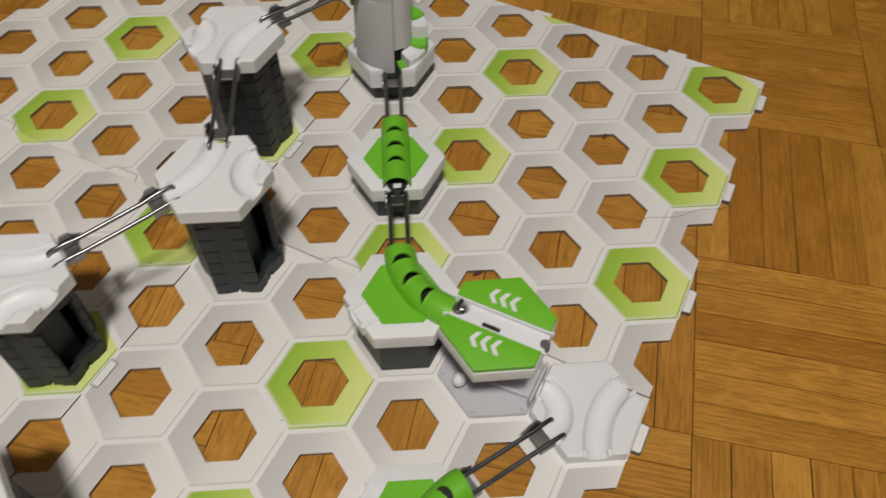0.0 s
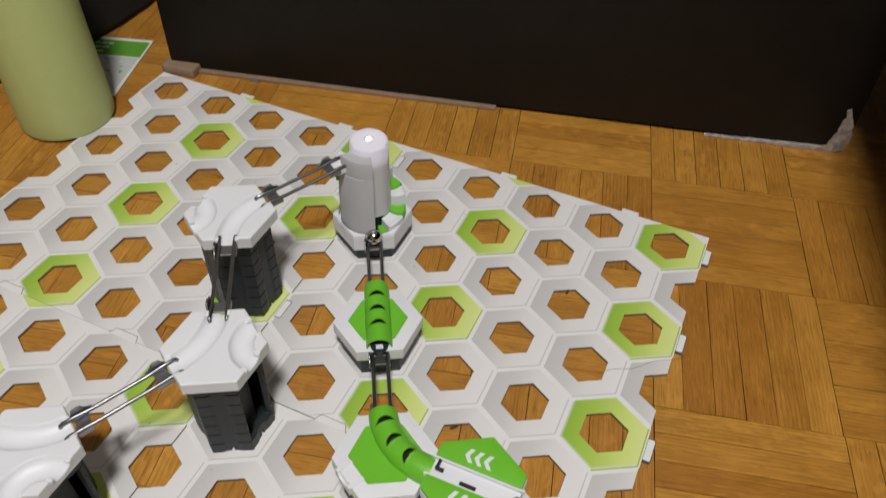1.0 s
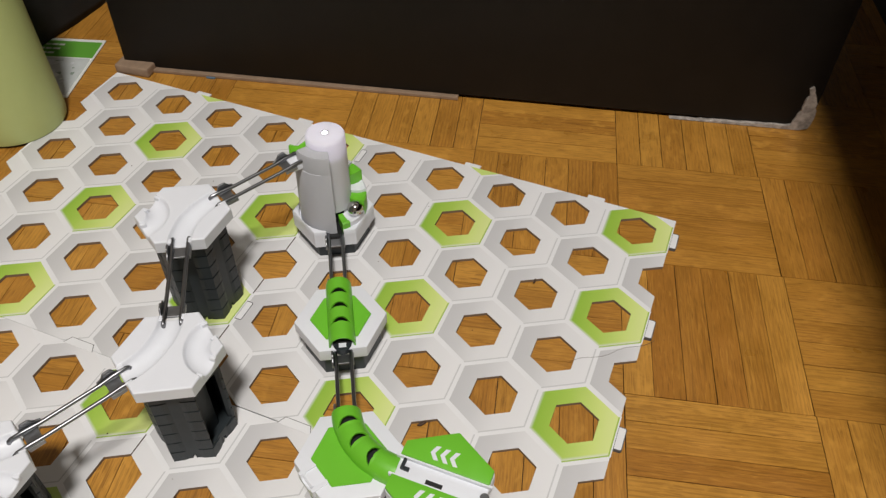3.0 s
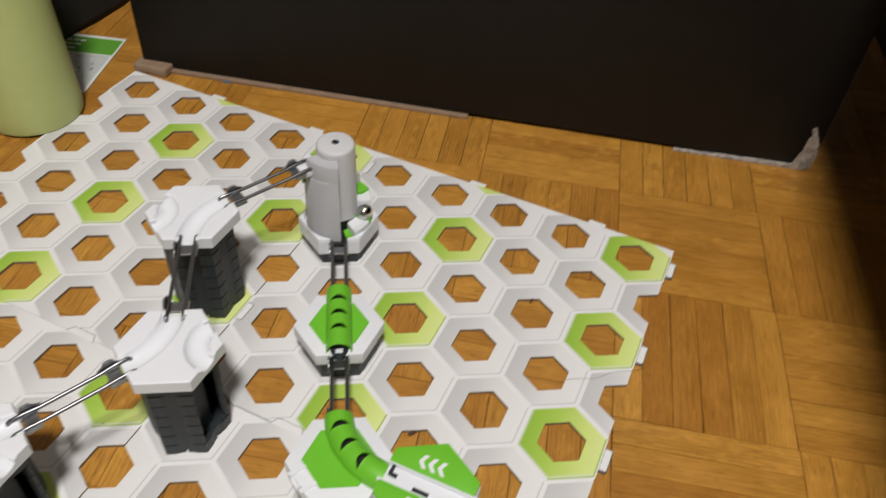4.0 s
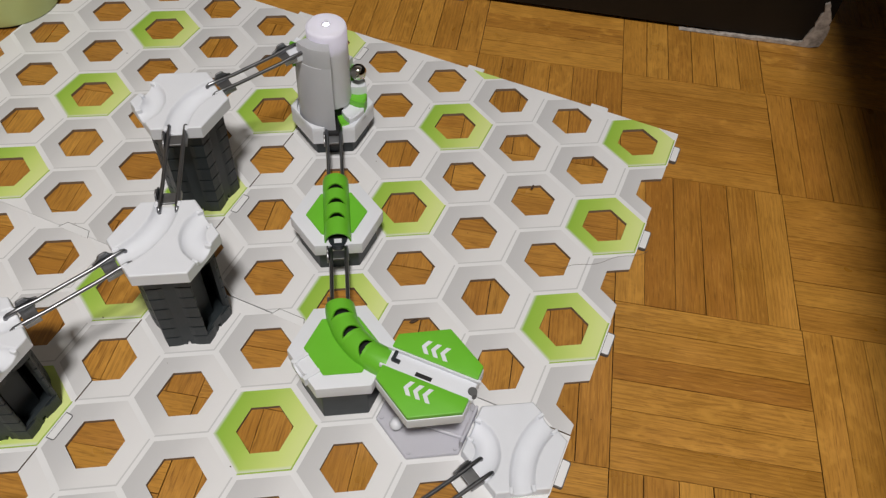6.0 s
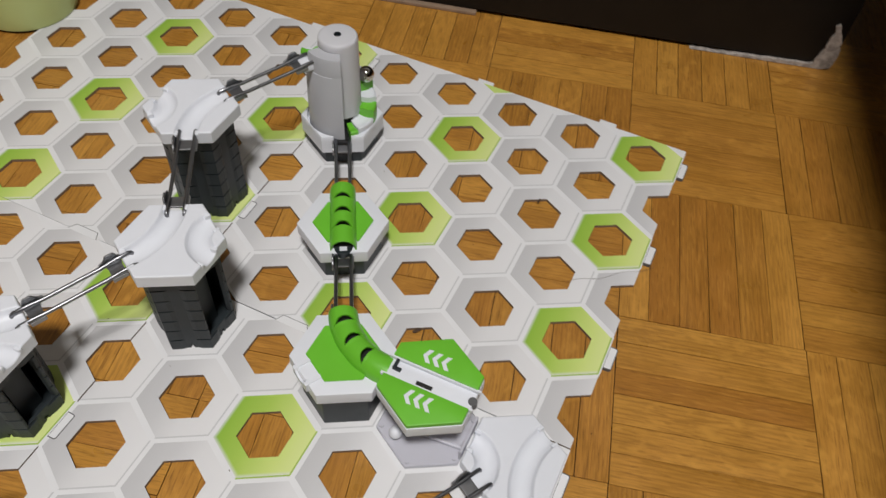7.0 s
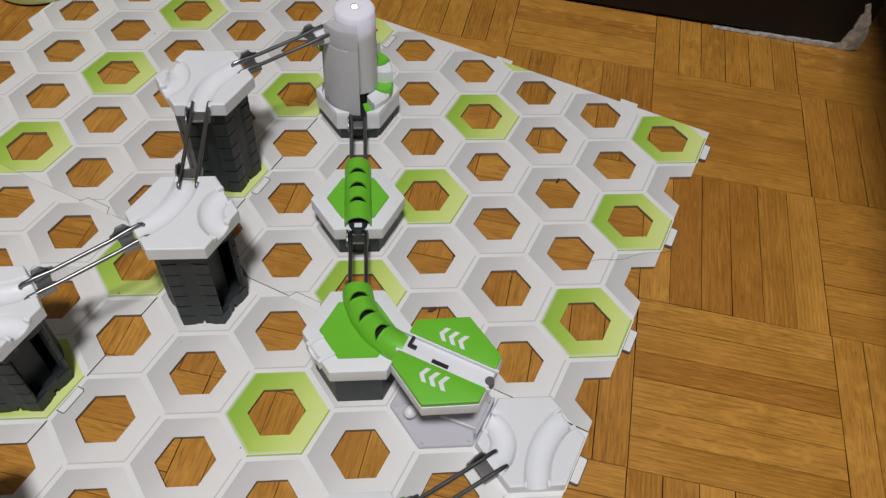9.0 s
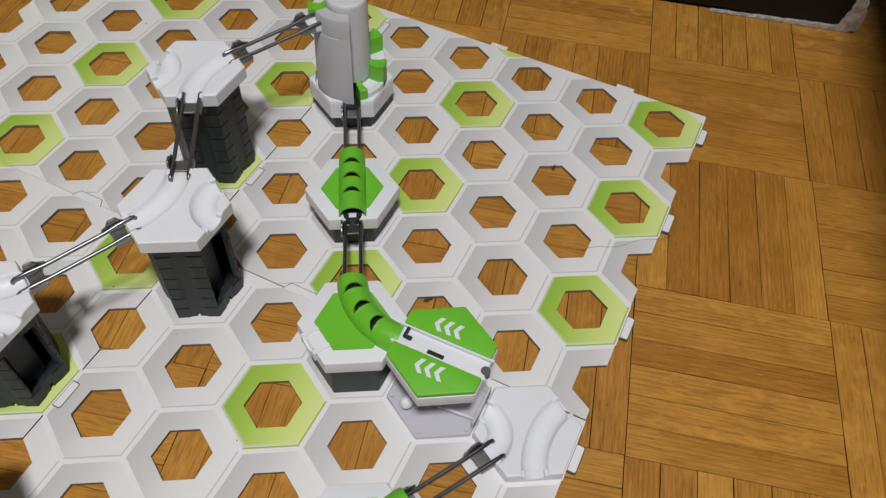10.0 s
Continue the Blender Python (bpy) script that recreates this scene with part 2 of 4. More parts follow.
CLEAR = Nodes("clear_plastic")
CLEAR.b.inputs["Base Color"].default_value = (0.70, 0.70, 0.78, 1)
CLEAR.b.inputs["Transmission Weight"].default_value = 0.3
CLEAR.b.inputs["Roughness"].default_value = 0.22
CLEAR.b.inputs["IOR"].default_value = 1.2
CLEAR = CLEAR.m

FROST = Nodes("milky_cap")          # milky cap that lets the light inside shine through
tr = FROST.add("ShaderNodeBsdfTranslucent")
tr.inputs["Color"].default_value = (0.78, 0.75, 0.86, 1)
FROST.b.inputs["Base Color"].default_value = (0.72, 0.73, 0.77, 1)
FROST.b.inputs["Roughness"].default_value = 0.35
mx = FROST.add("ShaderNodeMixShader")
mx.inputs[0].default_value = 0.20
FROST.link(FROST.b.outputs[0], mx.inputs[1])
FROST.link(tr.outputs[0], mx.inputs[2])
FROST.link(mx.outputs[0], FROST.t.nodes["Material Output"].inputs["Surface"])
FROST = FROST.m

GLOW = Nodes("lit_diode")
GLOW.b.inputs["Emission Color"].default_value = (0.91, 0.86, 1.0, 1)
GLOW.b.inputs["Emission Strength"].default_value = 19.0
GLOW = GLOW.m

# ---- mesh helpers ----
P = 0.055                       # field pitch
S = P * math.sqrt(3) / 2        # column pitch
RC = P / math.sqrt(3)           # field circumradius
RH = 0.0166                     # hole circumradius
ZP = 0.0025                     # board thickness


def cell(c, r):
    return Vector((c * S, r * P, 0))


def part(name, bm, material, parent=None, label="", smooth=False, at=None):
    """Links a bmesh (or mesh) as one mesh object under its parent."""
    if isinstance(bm, bpy.types.Mesh):
        me = bm
    else:
        me = bpy.data.meshes.new(name)
        bm.normal_update()
        bm.to_mesh(me)
        bm.free()
        for mat in (material if isinstance(material, (list, tuple)) else [material]):
            me.materials.append(mat)
        if smooth:
            me.polygons.foreach_set("use_smooth", [True] * len(me.polygons))
    ob = new(name, me)
    if at is not None:
        ob.matrix_basis = at
    if parent is not None:
        ob.parent = parent
    if label:
        ob["label"] = label
    return ob


def auto_smooth(ob, deg=35):
    me = ob.data
    bm = bmesh.new()
    bm.from_mesh(me)
    for f in bm.faces:
        f.smooth = True
    for e in bm.edges:
        if len(e.link_faces) == 2 and e.calc_face_angle(0) > radians(deg):
            e.smooth = False
    bm.to_mesh(me)
    bm.free()
    return ob


def empty(name, m, **tags):
    ob = new(name)
    ob.empty_display_size = 0.02
    ob.matrix_basis = m
    return tagged(ob, **tags)


def prism(outline, z0, z1, bevel=0.0, segs=2, bm=None):
    """A solid from a counter-clockwise outline, its rims rounded."""
    bm = bm or bmesh.new()
    lo = [bm.verts.new((x, y, z0)) for x, y in outline]
    hi = [bm.verts.new((x, y, z1)) for x, y in outline]
    n = len(outline)
    bm.faces.new(lo[::-1])
    top = bm.faces.new(hi)
    for i in range(n):
        bm.faces.new((lo[i], lo[(i + 1) % n], hi[(i + 1) % n], hi[i]))
    if bevel:
        bmesh.ops.bevel(bm, geom=list(bm.edges), offset=bevel, segments=segs, profile=0.6, affect="EDGES", clamp_overlap=True)
    return bm


def ngon(r, n=6, a0=0.0):
    return [(r * math.cos(radians(a0 + 360 * i / n)), r * math.sin(radians(a0 + 360 * i / n))) for i in range(n)]


def box(x0, x1, y0, y1, z0, z1, bevel=0.0, bm=None):
    return prism([(x0, y0), (x1, y0), (x1, y1), (x0, y1)], z0, z1, bevel, bm=bm)


def lathe(profile, n=48, a0=0.0, a1=360.0):
    """Turned body from (radius, z) pairs."""
    bm = bmesh.new()
    closed = abs(a1 - a0 - 360) < 1e-6
    rings = []
    for i in range(n if closed else n + 1):
        a = radians(a0 + (a1 - a0) * i / n)
        rings.append([bm.verts.new((r * math.cos(a), r * math.sin(a), z)) for r, z in profile])
    for i in range(n):
        p, q = rings[i], rings[(i + 1) % len(rings)]
        for j in range(len(profile) - 1):
            bm.faces.new((p[j], q[j], q[j + 1], p[j + 1]))
    bmesh.ops.remove_doubles(bm, verts=list(bm.verts), dist=1e-6)
    if not closed:
        bmesh.ops.holes_fill(bm, edges=[e for e in bm.edges if e.is_boundary], sides=0)
    bmesh.ops.recalc_face_normals(bm, faces=list(bm.faces))
    return bm


def tube(points, r, n=10, bm=None):
    """A round rod along points, with closed ends."""
    bm = bm or bmesh.new()
    pts = [Vector(p) for p in points]
    rings = []
    for i, p in enumerate(pts):
        d = (pts[min(i + 1, len(pts) - 1)] - pts[max(i - 1, 0)]).normalized()
        side = d.cross(Vector((0, 0, 1)))
        side = side.normalized() if side.length > 1e-4 else Vector((1, 0, 0))
        up = side.cross(d)
        rings.append([bm.verts.new(p + r * (math.cos(2 * math.pi * k / n) * side + math.sin(2 * math.pi * k / n) * up)) for k in range(n)])
    for a, b in zip(rings, rings[1:]):
        for k in range(n):
            bm.faces.new((a[k], a[(k + 1) % n], b[(k + 1) % n], b[k]))
    bm.faces.new(rings[0][::-1])
    bm.faces.new(rings[-1])
    bmesh.ops.recalc_face_normals(bm, faces=list(bm.faces))
    return bm


# ---- room ----
ROOM_TURN = -15.9
NODE = Vector((0.296, 0.305, 0))
ROOM = Matrix.Translation(NODE) @ pose(0, 0, 0, 0, 0, ROOM_TURN)   # u along the cabinet, v towards it

floor = tagged(part("floor", box(-2.4, 1.2, -2.6, 0.9, -0.03, -0.004), JOINT, at=ROOM), "oak mosaic parquet floor in basket-weave blocks of six strips", "floor", kind="structure")
for nm, dims in (("wall_north", (-2.4, 1.2, 0.9, 1.0, -0.03, 2.6)), ("wall_south", (-2.4, 1.2, -2.7, -2.6, -0.03, 2.6)), ("wall_west", (-2.5, -2.4, -2.7, 1.0, -0.03, 2.6)), ("wall_east", (1.2, 1.3, -2.7, 1.0, -0.03, 2.6))):
    tagged(part(nm, box(*dims), PAINT, at=ROOM), "plain off-white painted room wall", "wall", kind="structure")
tagged(part("ceiling", box(-2.5, 1.3, -2.7, 1.0, 2.6, 2.7), PAINT, at=ROOM), "plain off-white ceiling", "ceiling", kind="structure")
lamp_thing = empty("ceiling_light", Matrix.Translation((0.0, -0.85, 2.34)), label="round ceiling light with a milky glass diffuser", category="lamp")
part("mount", lathe([(0.0, 0.262), (0.06, 0.262), (0.06, 0.23), (0.012, 0.225), (0.012, 0.06), (0.0, 0.06)], 24), PAINT, lamp_thing)
part("shade", lathe([(0.0, 0.06), (0.12, 0.055), (0.19, 0.02), (0.19, 0.005), (0.0, 0.004)], 32), LAMP_GLOW, lamp_thing)

# ---- parts of the run ----


def grooved_mesh(name, radius, thick, arcs, n=46):
    """White hexagonal tile whose top is hollowed by running grooves; arcs: (cx, cy, r) of each groove's centre line."""
    bm = bmesh.new()
    got = {}
    half, deep = 0.0072, 0.0052

    def top(x, y, rim):
        z = 0.0
        for cx, cy, r in arcs:
            d = abs(math.hypot(x - cx, y - cy) - r)
            if d < half:
                z = min(z, -deep * (1 - (d / half) ** 2) ** 0.55)
        return z - (0.0007 if rim else 0.0)

    def vert(x, y, rim):
        k = (round(x * 1e6), round(y * 1e6))
        if k not in got:
            got[k] = bm.verts.new((x, y, top(x, y, rim)))
        return got[k]

    co = [Vector(p) for p in ngon(radius)]
    rimv = []
    for s in range(6):
        a, b = co[s], co[(s + 1) % 6]
        pt = lambda i, j: a * (i / n) + b * (j / n)
        for i in range(n):
            for j in range(n - i):
                q = [(i, j), (i + 1, j), (i, j + 1)]
                bm.faces.new([vert(*pt(*t), sum(t) == n) for t in q])
                if i + j < n - 1:
                    q = [(i + 1, j), (i + 1, j + 1), (i, j + 1)]
                    bm.faces.new([vert(*pt(*t), sum(t) == n) for t in q])
        rimv += [vert(*pt(n - j, j), True) for j in range(n)]
    for f in bm.faces:
        f.smooth = True
    low = [bm.verts.new((v.co.x * 1.002, v.co.y * 1.002, -thick + 0.0008)) for v in rimv]
    low2 = [bm.verts.new((v.co.x * 0.98, v.co.y * 0.98, -thick)) for v in rimv]
    m = len(rimv)
    for i in range(m):
        k = (i + 1) % m
        bm.faces.new((rimv[i], low[i], low[k], rimv[k]))
        bm.faces.new((low[i], low2[i], low2[k], low[k]))
    bm.faces.new(low2[::-1])
    bmesh.ops.recalc_face_normals(bm, faces=list(bm.faces))
    me = bpy.data.meshes.new(name)
    bm.to_mesh(me)
    bm.free()
    me.materials.append(WHITE)
    return me


RT = 0.0309                     # tile circumradius


def arc_wide(deg):
    return (P * math.cos(radians(deg)), P * math.sin(radians(deg)), S)


def arc_tight(deg):
    return (RC * math.cos(radians(deg)), RC * math.sin(radians(deg)), RC / 2)


CURVES = grooved_mesh("curve_tile", RT, 0.0095, [arc_wide(150), arc_tight(0)])
PLAIN = grooved_mesh("flat_curve_tile", RT, 0.0084, [arc_wide(150), arc_tight(0)])


LIP = None


def curve_tile(c, r, z, turn, label, mesh=None):
    """Grooved tile with a pair of small guide lips at each groove mouth."""
    global LIP
    ob = part("curve_tile", mesh or CURVES, None, at=Matrix.Translation(cell(c, r) + Vector((0, 0, z))) @ pose(0, 0, 0, 0, 0, turn))
    for a in (90, 210, 30, -30):
        for q in (-1, 1):
            m = pose(0, 0, 0, 0, 0, a) @ Matrix.Translation((RT * 0.866 - 0.0016, q * 0.0063, -0.0020))
            if LIP is None:
                bm = prism([(-0.0020, -0.0012), (0.0020, -0.0010), (0.0020, 0.0010), (-0.0020, 0.0012)], -0.0022, 0.0012, 0.0004, 1)
                LIP = bpy.data.meshes.new("mouth_lip")
                bm.to_mesh(LIP)
                bm.free()
                LIP.materials.append(WHITE)
            part("mouth_lip", LIP, None, ob, at=m)
    return tagged(ob, label, "marble-run tile", "marble-run curve tiles")


def tower(c, r, z, label, open_side=5):
    """Column of stacked dark height blocks, toothed along its edges, hollow on one side."""
    t = empty("tower", Matrix.Translation(cell(c, r) + Vector((0, 0, ZP))), label=label, category="tower", group="marble-run towers")
    h = z - ZP - 0.0002
    rt, wall = 0.0238, 0.0022
    n = max(5, round(h / 0.0105))
    # hollow shell: five closed faces and an open one
    pts = [Vector((*p, 0)) for p in ngon(rt)]
    inn = [Vector((*p, 0)) for p in ngon(rt - wall)]
    for k in range(6):
        bm = bmesh.new()
        a, b, ia, ib = pts[k], pts[(k + 1) % 6], inn[k], inn[(k + 1) % 6]
        if k == open_side:      # the open side: a lintel and a sill round a gap
            for z0, z1, f0, f1 in ((0, 0.011, 0, 0.45), (0, 0.011, 0.55, 1), (0.004, 0.011, 0.45, 0.55), (h - 0.010, h, 0, 0.42), (h - 0.010, h, 0.58, 1), (h - 0.004, h, 0.42, 0.58), (0.011, h - 0.010, 0, 0.05), (0.011, h - 0.010, 0.95, 1)):
                o = [a.lerp(b, f0), a.lerp(b, f1), ia.lerp(ib, f1), ia.lerp(ib, f0)]
                prism([(v.x, v.y) for v in o], z0, z1, bm=bm)
        else:
            for f0, f1 in ((0, 0.46), (0.54, 1)):
                o = [a.lerp(b, f0), a.lerp(b, f1), ia.lerp(ib, f1), ia.lerp(ib, f0)]
                prism([(v.x, v.y) for v in o], 0, 0.004, bm=bm)
            prism([(v.x, v.y) for v in (a, b, ib, ia)], 0.004, h, bm=bm)
        part("side_wall", bm, DARK, t)
    # toothed courses: a corner block at each corner, course upon course
    def block(f1, f2):
        v, e1, e2 = pts[0], pts[0].lerp(pts[5], f1), pts[0].lerp(pts[1], f2)
        q = 1 + 0.0011 / rt
        bm = prism([(p.x, p.y) for p in (e1 * 0.985, e1 * 1.002, e1.lerp(v, 0.3) * (1 + 0.8 * (q - 1)), v * q, e2.lerp(v, 0.3) * (1 + 0.8 * (q - 1)), e2 * 1.002, e2 * 0.985, v * 0.94)], 0.0, 1.0)
        bmesh.ops.recalc_face_normals(bm, faces=list(bm.faces))
        me = bpy.data.meshes.new("corner_block")
        bm.to_mesh(me)
        bm.free()
        me.materials.append(DARK)
        return me

    whole, before, after = block(0.36, 0.36), block(0.36, 0.05), block(0.05, 0.36)
    step = h / n
    for i in range(n):
        for k in range(6):
            cut = 0 < i < n - 1
            me = before if cut and k == open_side else after if cut and k == (open_side + 1) % 6 else whole
            part("corner_block", me, None, t, at=Matrix.Translation((0, 0, i * step)) @ pose(0, 0, 0, 0, 0, 60 * k) @ Matrix.Diagonal((1, 1, step - 0.0011, 1)))
    part("core", prism(ngon(0.0138), 0.0042, h - 0.0032), DARK, t)
    part("bottom_plate", prism(ngon(rt - 0.0024), 0.0008, 0.0042), DARK, t)
    part("top_plate", prism(ngon(rt - 0.003), h - 0.003, h), DARK, t)
    return t


def tunnel(path, r=0.0086, slots=(), n=190, m=46):
    """Half-round cover swept along path(s) -> (point, direction), with lens-shaped slots across its back."""
    bm = bmesh.new()
    rows = []
    for i in range(n + 1):
        p, d = path(i / n)
        side = Vector((d.y, -d.x, 0)).normalized()
        bulge = r * (1 + 0.035 * (abs(math.sin(math.pi * (len(slots) + 1) * i / n))) ** 0.5)
        row = []
        for j in range(m + 1):
            a = math.pi * (-0.08 + 1.16 * j / m)
            row.append(bm.verts.new(p + bulge * math.cos(a) * side + Vector((0, 0, bulge * 1.0 * math.sin(a)))))
        rows.append(row)
    for i in range(n):
        for j in range(m):
            f, g = (i + 0.5) / n, ((j + 0.5) / m - 0.5) / 0.23
            arch = max(0.0, 1 - g * g)
            if any(s - 0.084 * arch ** 0.8 < f < s - 0.012 * arch for s in slots):
                continue
            bm.faces.new((rows[i][j], rows[i + 1][j], rows[i + 1][j + 1], rows[i][j + 1]))
    bmesh.ops.delete(bm, geom=[v for v in bm.verts if not v.link_faces], context="VERTS")
    bmesh.ops.recalc_face_normals(bm, faces=list(bm.faces))
    bmesh.ops.solidify(bm, geom=list(bm.faces), thickness=0.0011)
    return bm


def channel(path, z, n=24):
    """Black strip along the floor of a tunnel, put in for the shade inside it."""
    bm = bmesh.new()
    rows = []
    for i in range(n + 1):
        p, d = path(0.04 + 0.92 * i / n)
        side = Vector((d.y, -d.x, 0)).normalized()
        rows.append([bm.verts.new(Vector((p.x, p.y, h)) + side * w) for w, h in ((-0.0058, z + 0.0006), (-0.0058, z - 0.0006), (0.0058, z - 0.0006), (0.0058, z + 0.0006))])
    for p, q in zip(rows, rows[1:]):
        for j in range(4):
            bm.faces.new((p[j], q[j], q[(j + 1) % 4], p[(j + 1) % 4]))
    bm.faces.new(rows[0][::-1])
    bm.faces.new(rows[-1])
    bmesh.ops.recalc_face_normals(bm, faces=list(bm.faces))
    return bm


def straight(z):
    return lambda s: (Vector((0, P * 0.52 - 0.0532 * s, z)), Vector((0, -1, 0)))


def bend(deg, z, a0, a1):
    cx, cy, r = arc_wide(deg)

    def at(s):
        a = radians(a0 + (a1 - a0) * s)
        d = Vector((-math.sin(a), math.cos(a), 0)) * (1 if a1 > a0 else -1)
        return Vector((cx + r * math.cos(a), cy + r * math.sin(a), z)), d
    return at


def covered_tile(name, c, r, z, curve, label):
    """White tile on a dark foot with a green inlay and a green tunnel."""
    t = empty(name, Matrix.Translation(cell(c, r) + Vector((0, 0, ZP))), label=label, category="marble-run tile", group="covered marble-run tiles")
    top = z - ZP
    part("foot", prism(ngon(0.0262), 0, top - 0.009, 0.0008), DARK, t, "dark grey foot")
    body = bmesh.new()
    prism(ngon(RT), top - 0.0100, top, 0.0007, 2, bm=body)
    auto_smooth(part("body", body, WHITE, t), 40)
    if curve is None:
        auto_smooth(part("inlay", prism(ngon(0.0205), top, top + 0.0011, 0.0004, 1), GREEN, t, "green inlay"), 30)
        auto_smooth(part("tunnel", tunnel(straight(top + 0.0006), slots=(0.265, 0.505, 0.745)), GREEN, t, "green ribbed tunnel"), 50)
        # black strip stands for the tunnel's shaded inside
        part("groove", channel(straight(top), top + 0.0012), BLACK, t, "black strip for the shade inside the tunnel")
        auto_smooth(part("mouth_plate", prism([(0.0062 * math.cos(radians(a)), -0.0215 - 0.0072 * abs(math.sin(radians(a)))) for a in range(180, 361, 15)] + [(0.0062, -0.0150), (-0.0062, -0.0150)], top - 0.0040, top + 0.0009, 0.0006, 1), DARK, t, "dark rounded mouth plate"), 40)
        # white square painted on as the highlight of the mouth plate
        part("mouth_highlight", box(-0.0024, 0.0024, -0.0258, -0.0212, top + 0.0009, top + 0.0012, 0.0), WHITE, t, "small painted white highlight")
    else:
        auto_smooth(part("inlay", prism(ngon(0.0214), top, top + 0.0011, 0.0004, 1), GREEN, t, "green inlay"), 30)
        deg, a0, a1, slots = curve
        auto_smooth(part("tunnel", tunnel(bend(deg, top + 0.0006, a0, a1), slots=slots), GREEN, t, "green curved tunnel"), 50)
        part("groove", channel(bend(deg, top, a0, a1), top + 0.0012), BLACK, t, "black strip for the shade inside the tunnel")
        # small white outlet lip
        a = radians(210 if deg == 30 else 150)
        m = pose(0, 0, 0, 0, 0, math.degrees(a))
        bm = bmesh.new()
        sect = [(-0.0076, -0.0060), (0.0076, -0.0060), (0.0076, 0.0007), (0.0058, 0.0010)] + [(0.0052 * math.cos(radians(q)), 0.0009 - 0.0040 * math.sin(radians(q))) for q in range(0, 181, 15)] + [(-0.0058, 0.0010), (-0.0076, 0.0007)]
        ends = [[bm.verts.new((x, y, top + z)) for y, z in sect] for x in (0.0175, 0.0286)]
        bm.faces.new(ends[0][::-1])
        bm.faces.new(ends[1])
        for k in range(len(sect)):
            q = (k + 1) % len(sect)
            bm.faces.new((ends[0][k], ends[0][q], ends[1][q], ends[1][k]))
        bmesh.ops.recalc_face_normals(bm, faces=list(bm.faces))
        lip = auto_smooth(part("outlet", bm, WHITE, t, at=m), 40)
        part("outlet_rim", tube([(0.0262, -0.0056, top + 0.0002), (0.0262, -0.0030, top - 0.0020), (0.0262, 0.0030, top - 0.0020), (0.0262, 0.0056, top + 0.0002)], 0.0012, 8), WHITE, lip)
    return t


HOOK = [(0.0000, 0.0051, -0.0012), (0.0006, 0.0051, 0.0002), (0.0020, 0.0051, 0.0009), (0.0090, 0.0050, 0.0008), (0.0180, 0.0048, 0.0)]
FIN = [(-0.0052, -0.0020), (0.0070, -0.0020), (0.0074, 0.0008), (0.0050, 0.0016), (0.0036, 0.0028), (0.0026, 0.0046), (0.0018, 0.0051), (-0.0018, 0.0051), (-0.0027, 0.0045), (-0.0038, 0.0018), (-0.0052, 0.0008)]


def track(c0, r0, z0, c1, r1, z1, label, reach=0.0208):
    """Two dark rods held by a clip at each end; each clip has a cross plate, cheeks and one upright fin."""
    a, b = cell(c0, r0), cell(c1, r1)
    d = (b - a).normalized()
    a, b = a + d * reach + Vector((0, 0, z0)), b - d * reach + Vector((0, 0, z1))
    mid, run = (a + b) / 2, (b - a)
    lay = run.to_track_quat("X", "Z").to_matrix().to_4x4()
    t = empty("track", Matrix.Translation(mid) @ lay, label=label, category="marble-run track", group="marble-run tracks")
    h = run.length / 2
    for s in (-1, 1):
        part("rail", tube([(q * (h - u), s * w, z) for q, hook in ((-1, HOOK), (1, HOOK[::-1])) for u, w, z in hook], 0.00125, 12), RAIL, t, smooth=True)
    for s in (-1, 1):
        x = s * (h - 0.0112)
        clip = bmesh.new()
        box(x - 0.0040, x + 0.0040, -0.0046, 0.0046, -0.0026, -0.0012, 0.0004, bm=clip)
        for q in (-1, 1):
            box(x - 0.0044, x + 0.0044, q * 0.0055 - 0.0011, q * 0.0055 + 0.0011, -0.0030, -0.0002, 0.0005, bm=clip)
        plate = auto_smooth(part("end_clip", clip, CLIP, t, "gunmetal end clip"), 40)
        bm = bmesh.new()
        near = [bm.verts.new((x - s * fx, 0.0063, fz)) for fx, fz in FIN]
        back = [bm.verts.new((x - s * fx, 0.0075, fz)) for fx, fz in FIN]
        bm.faces.new(near)
        bm.faces.new(back[::-1])
        for i in range(len(FIN)):
            k = (i + 1) % len(FIN)
            bm.faces.new((near[i], back[i], back[k], near[k]))
        bmesh.ops.recalc_face_normals(bm, faces=list(bm.faces))
        bmesh.ops.bevel(bm, geom=list(bm.edges), offset=0.0003, segments=1, affect="EDGES")
        part("fin", bm, CLIP, plate)
    return t


Z1, Z2, Z3, Z4, ZL, ZB, ZC = 0.0843, 0.0880, 0.0755, 0.0780, 0.0315, 0.0440, 0.0185
ZFLAT = ZP + 0.0085
tower(-1, 1.5, Z1 - 0.0095, "tall dark grey brick-patterned tower on the white board")
tower(-1, 3.5, Z2 - 0.0095, "tallest dark grey brick-patterned tower on a green field", 1)
tower(-3, 0.5, Z3 - 0.0095, "dark grey brick-patterned tower on a green field")
tower(-3, -1.5, Z4 - 0.0095, "shorter dark grey brick-patterned tower at the end of the run")
curve_tile(-1, 1.5, Z1, 0, "white plastic tile with two curved grooves on a dark tower")
curve_tile(-1, 3.5, Z2, 180, "white plastic tile with two curved grooves on the tallest tower")
curve_tile(-3, 0.5, Z3, -60, "white plastic tile with two curved grooves on the lowest tower")
curve_tile(-3, -1.5, Z4, 120, "white plastic tile with two curved grooves on the shorter tower")
curve_tile(3, -0.5, ZFLAT, 180, "white plastic tile with two curved grooves lying on the board", PLAIN)
covered_tile("straight_tunnel_tile", 1, 2.5, ZL, None, "white hexagonal tile with green inlay and straight green tunnel")
covered_tile("bent_tunnel_tile", 1, 0.5, ZB, (30, 181, 243, (0.22, 0.475, 0.73)), "white hexagonal tile with green inlay and bent green tunnel")
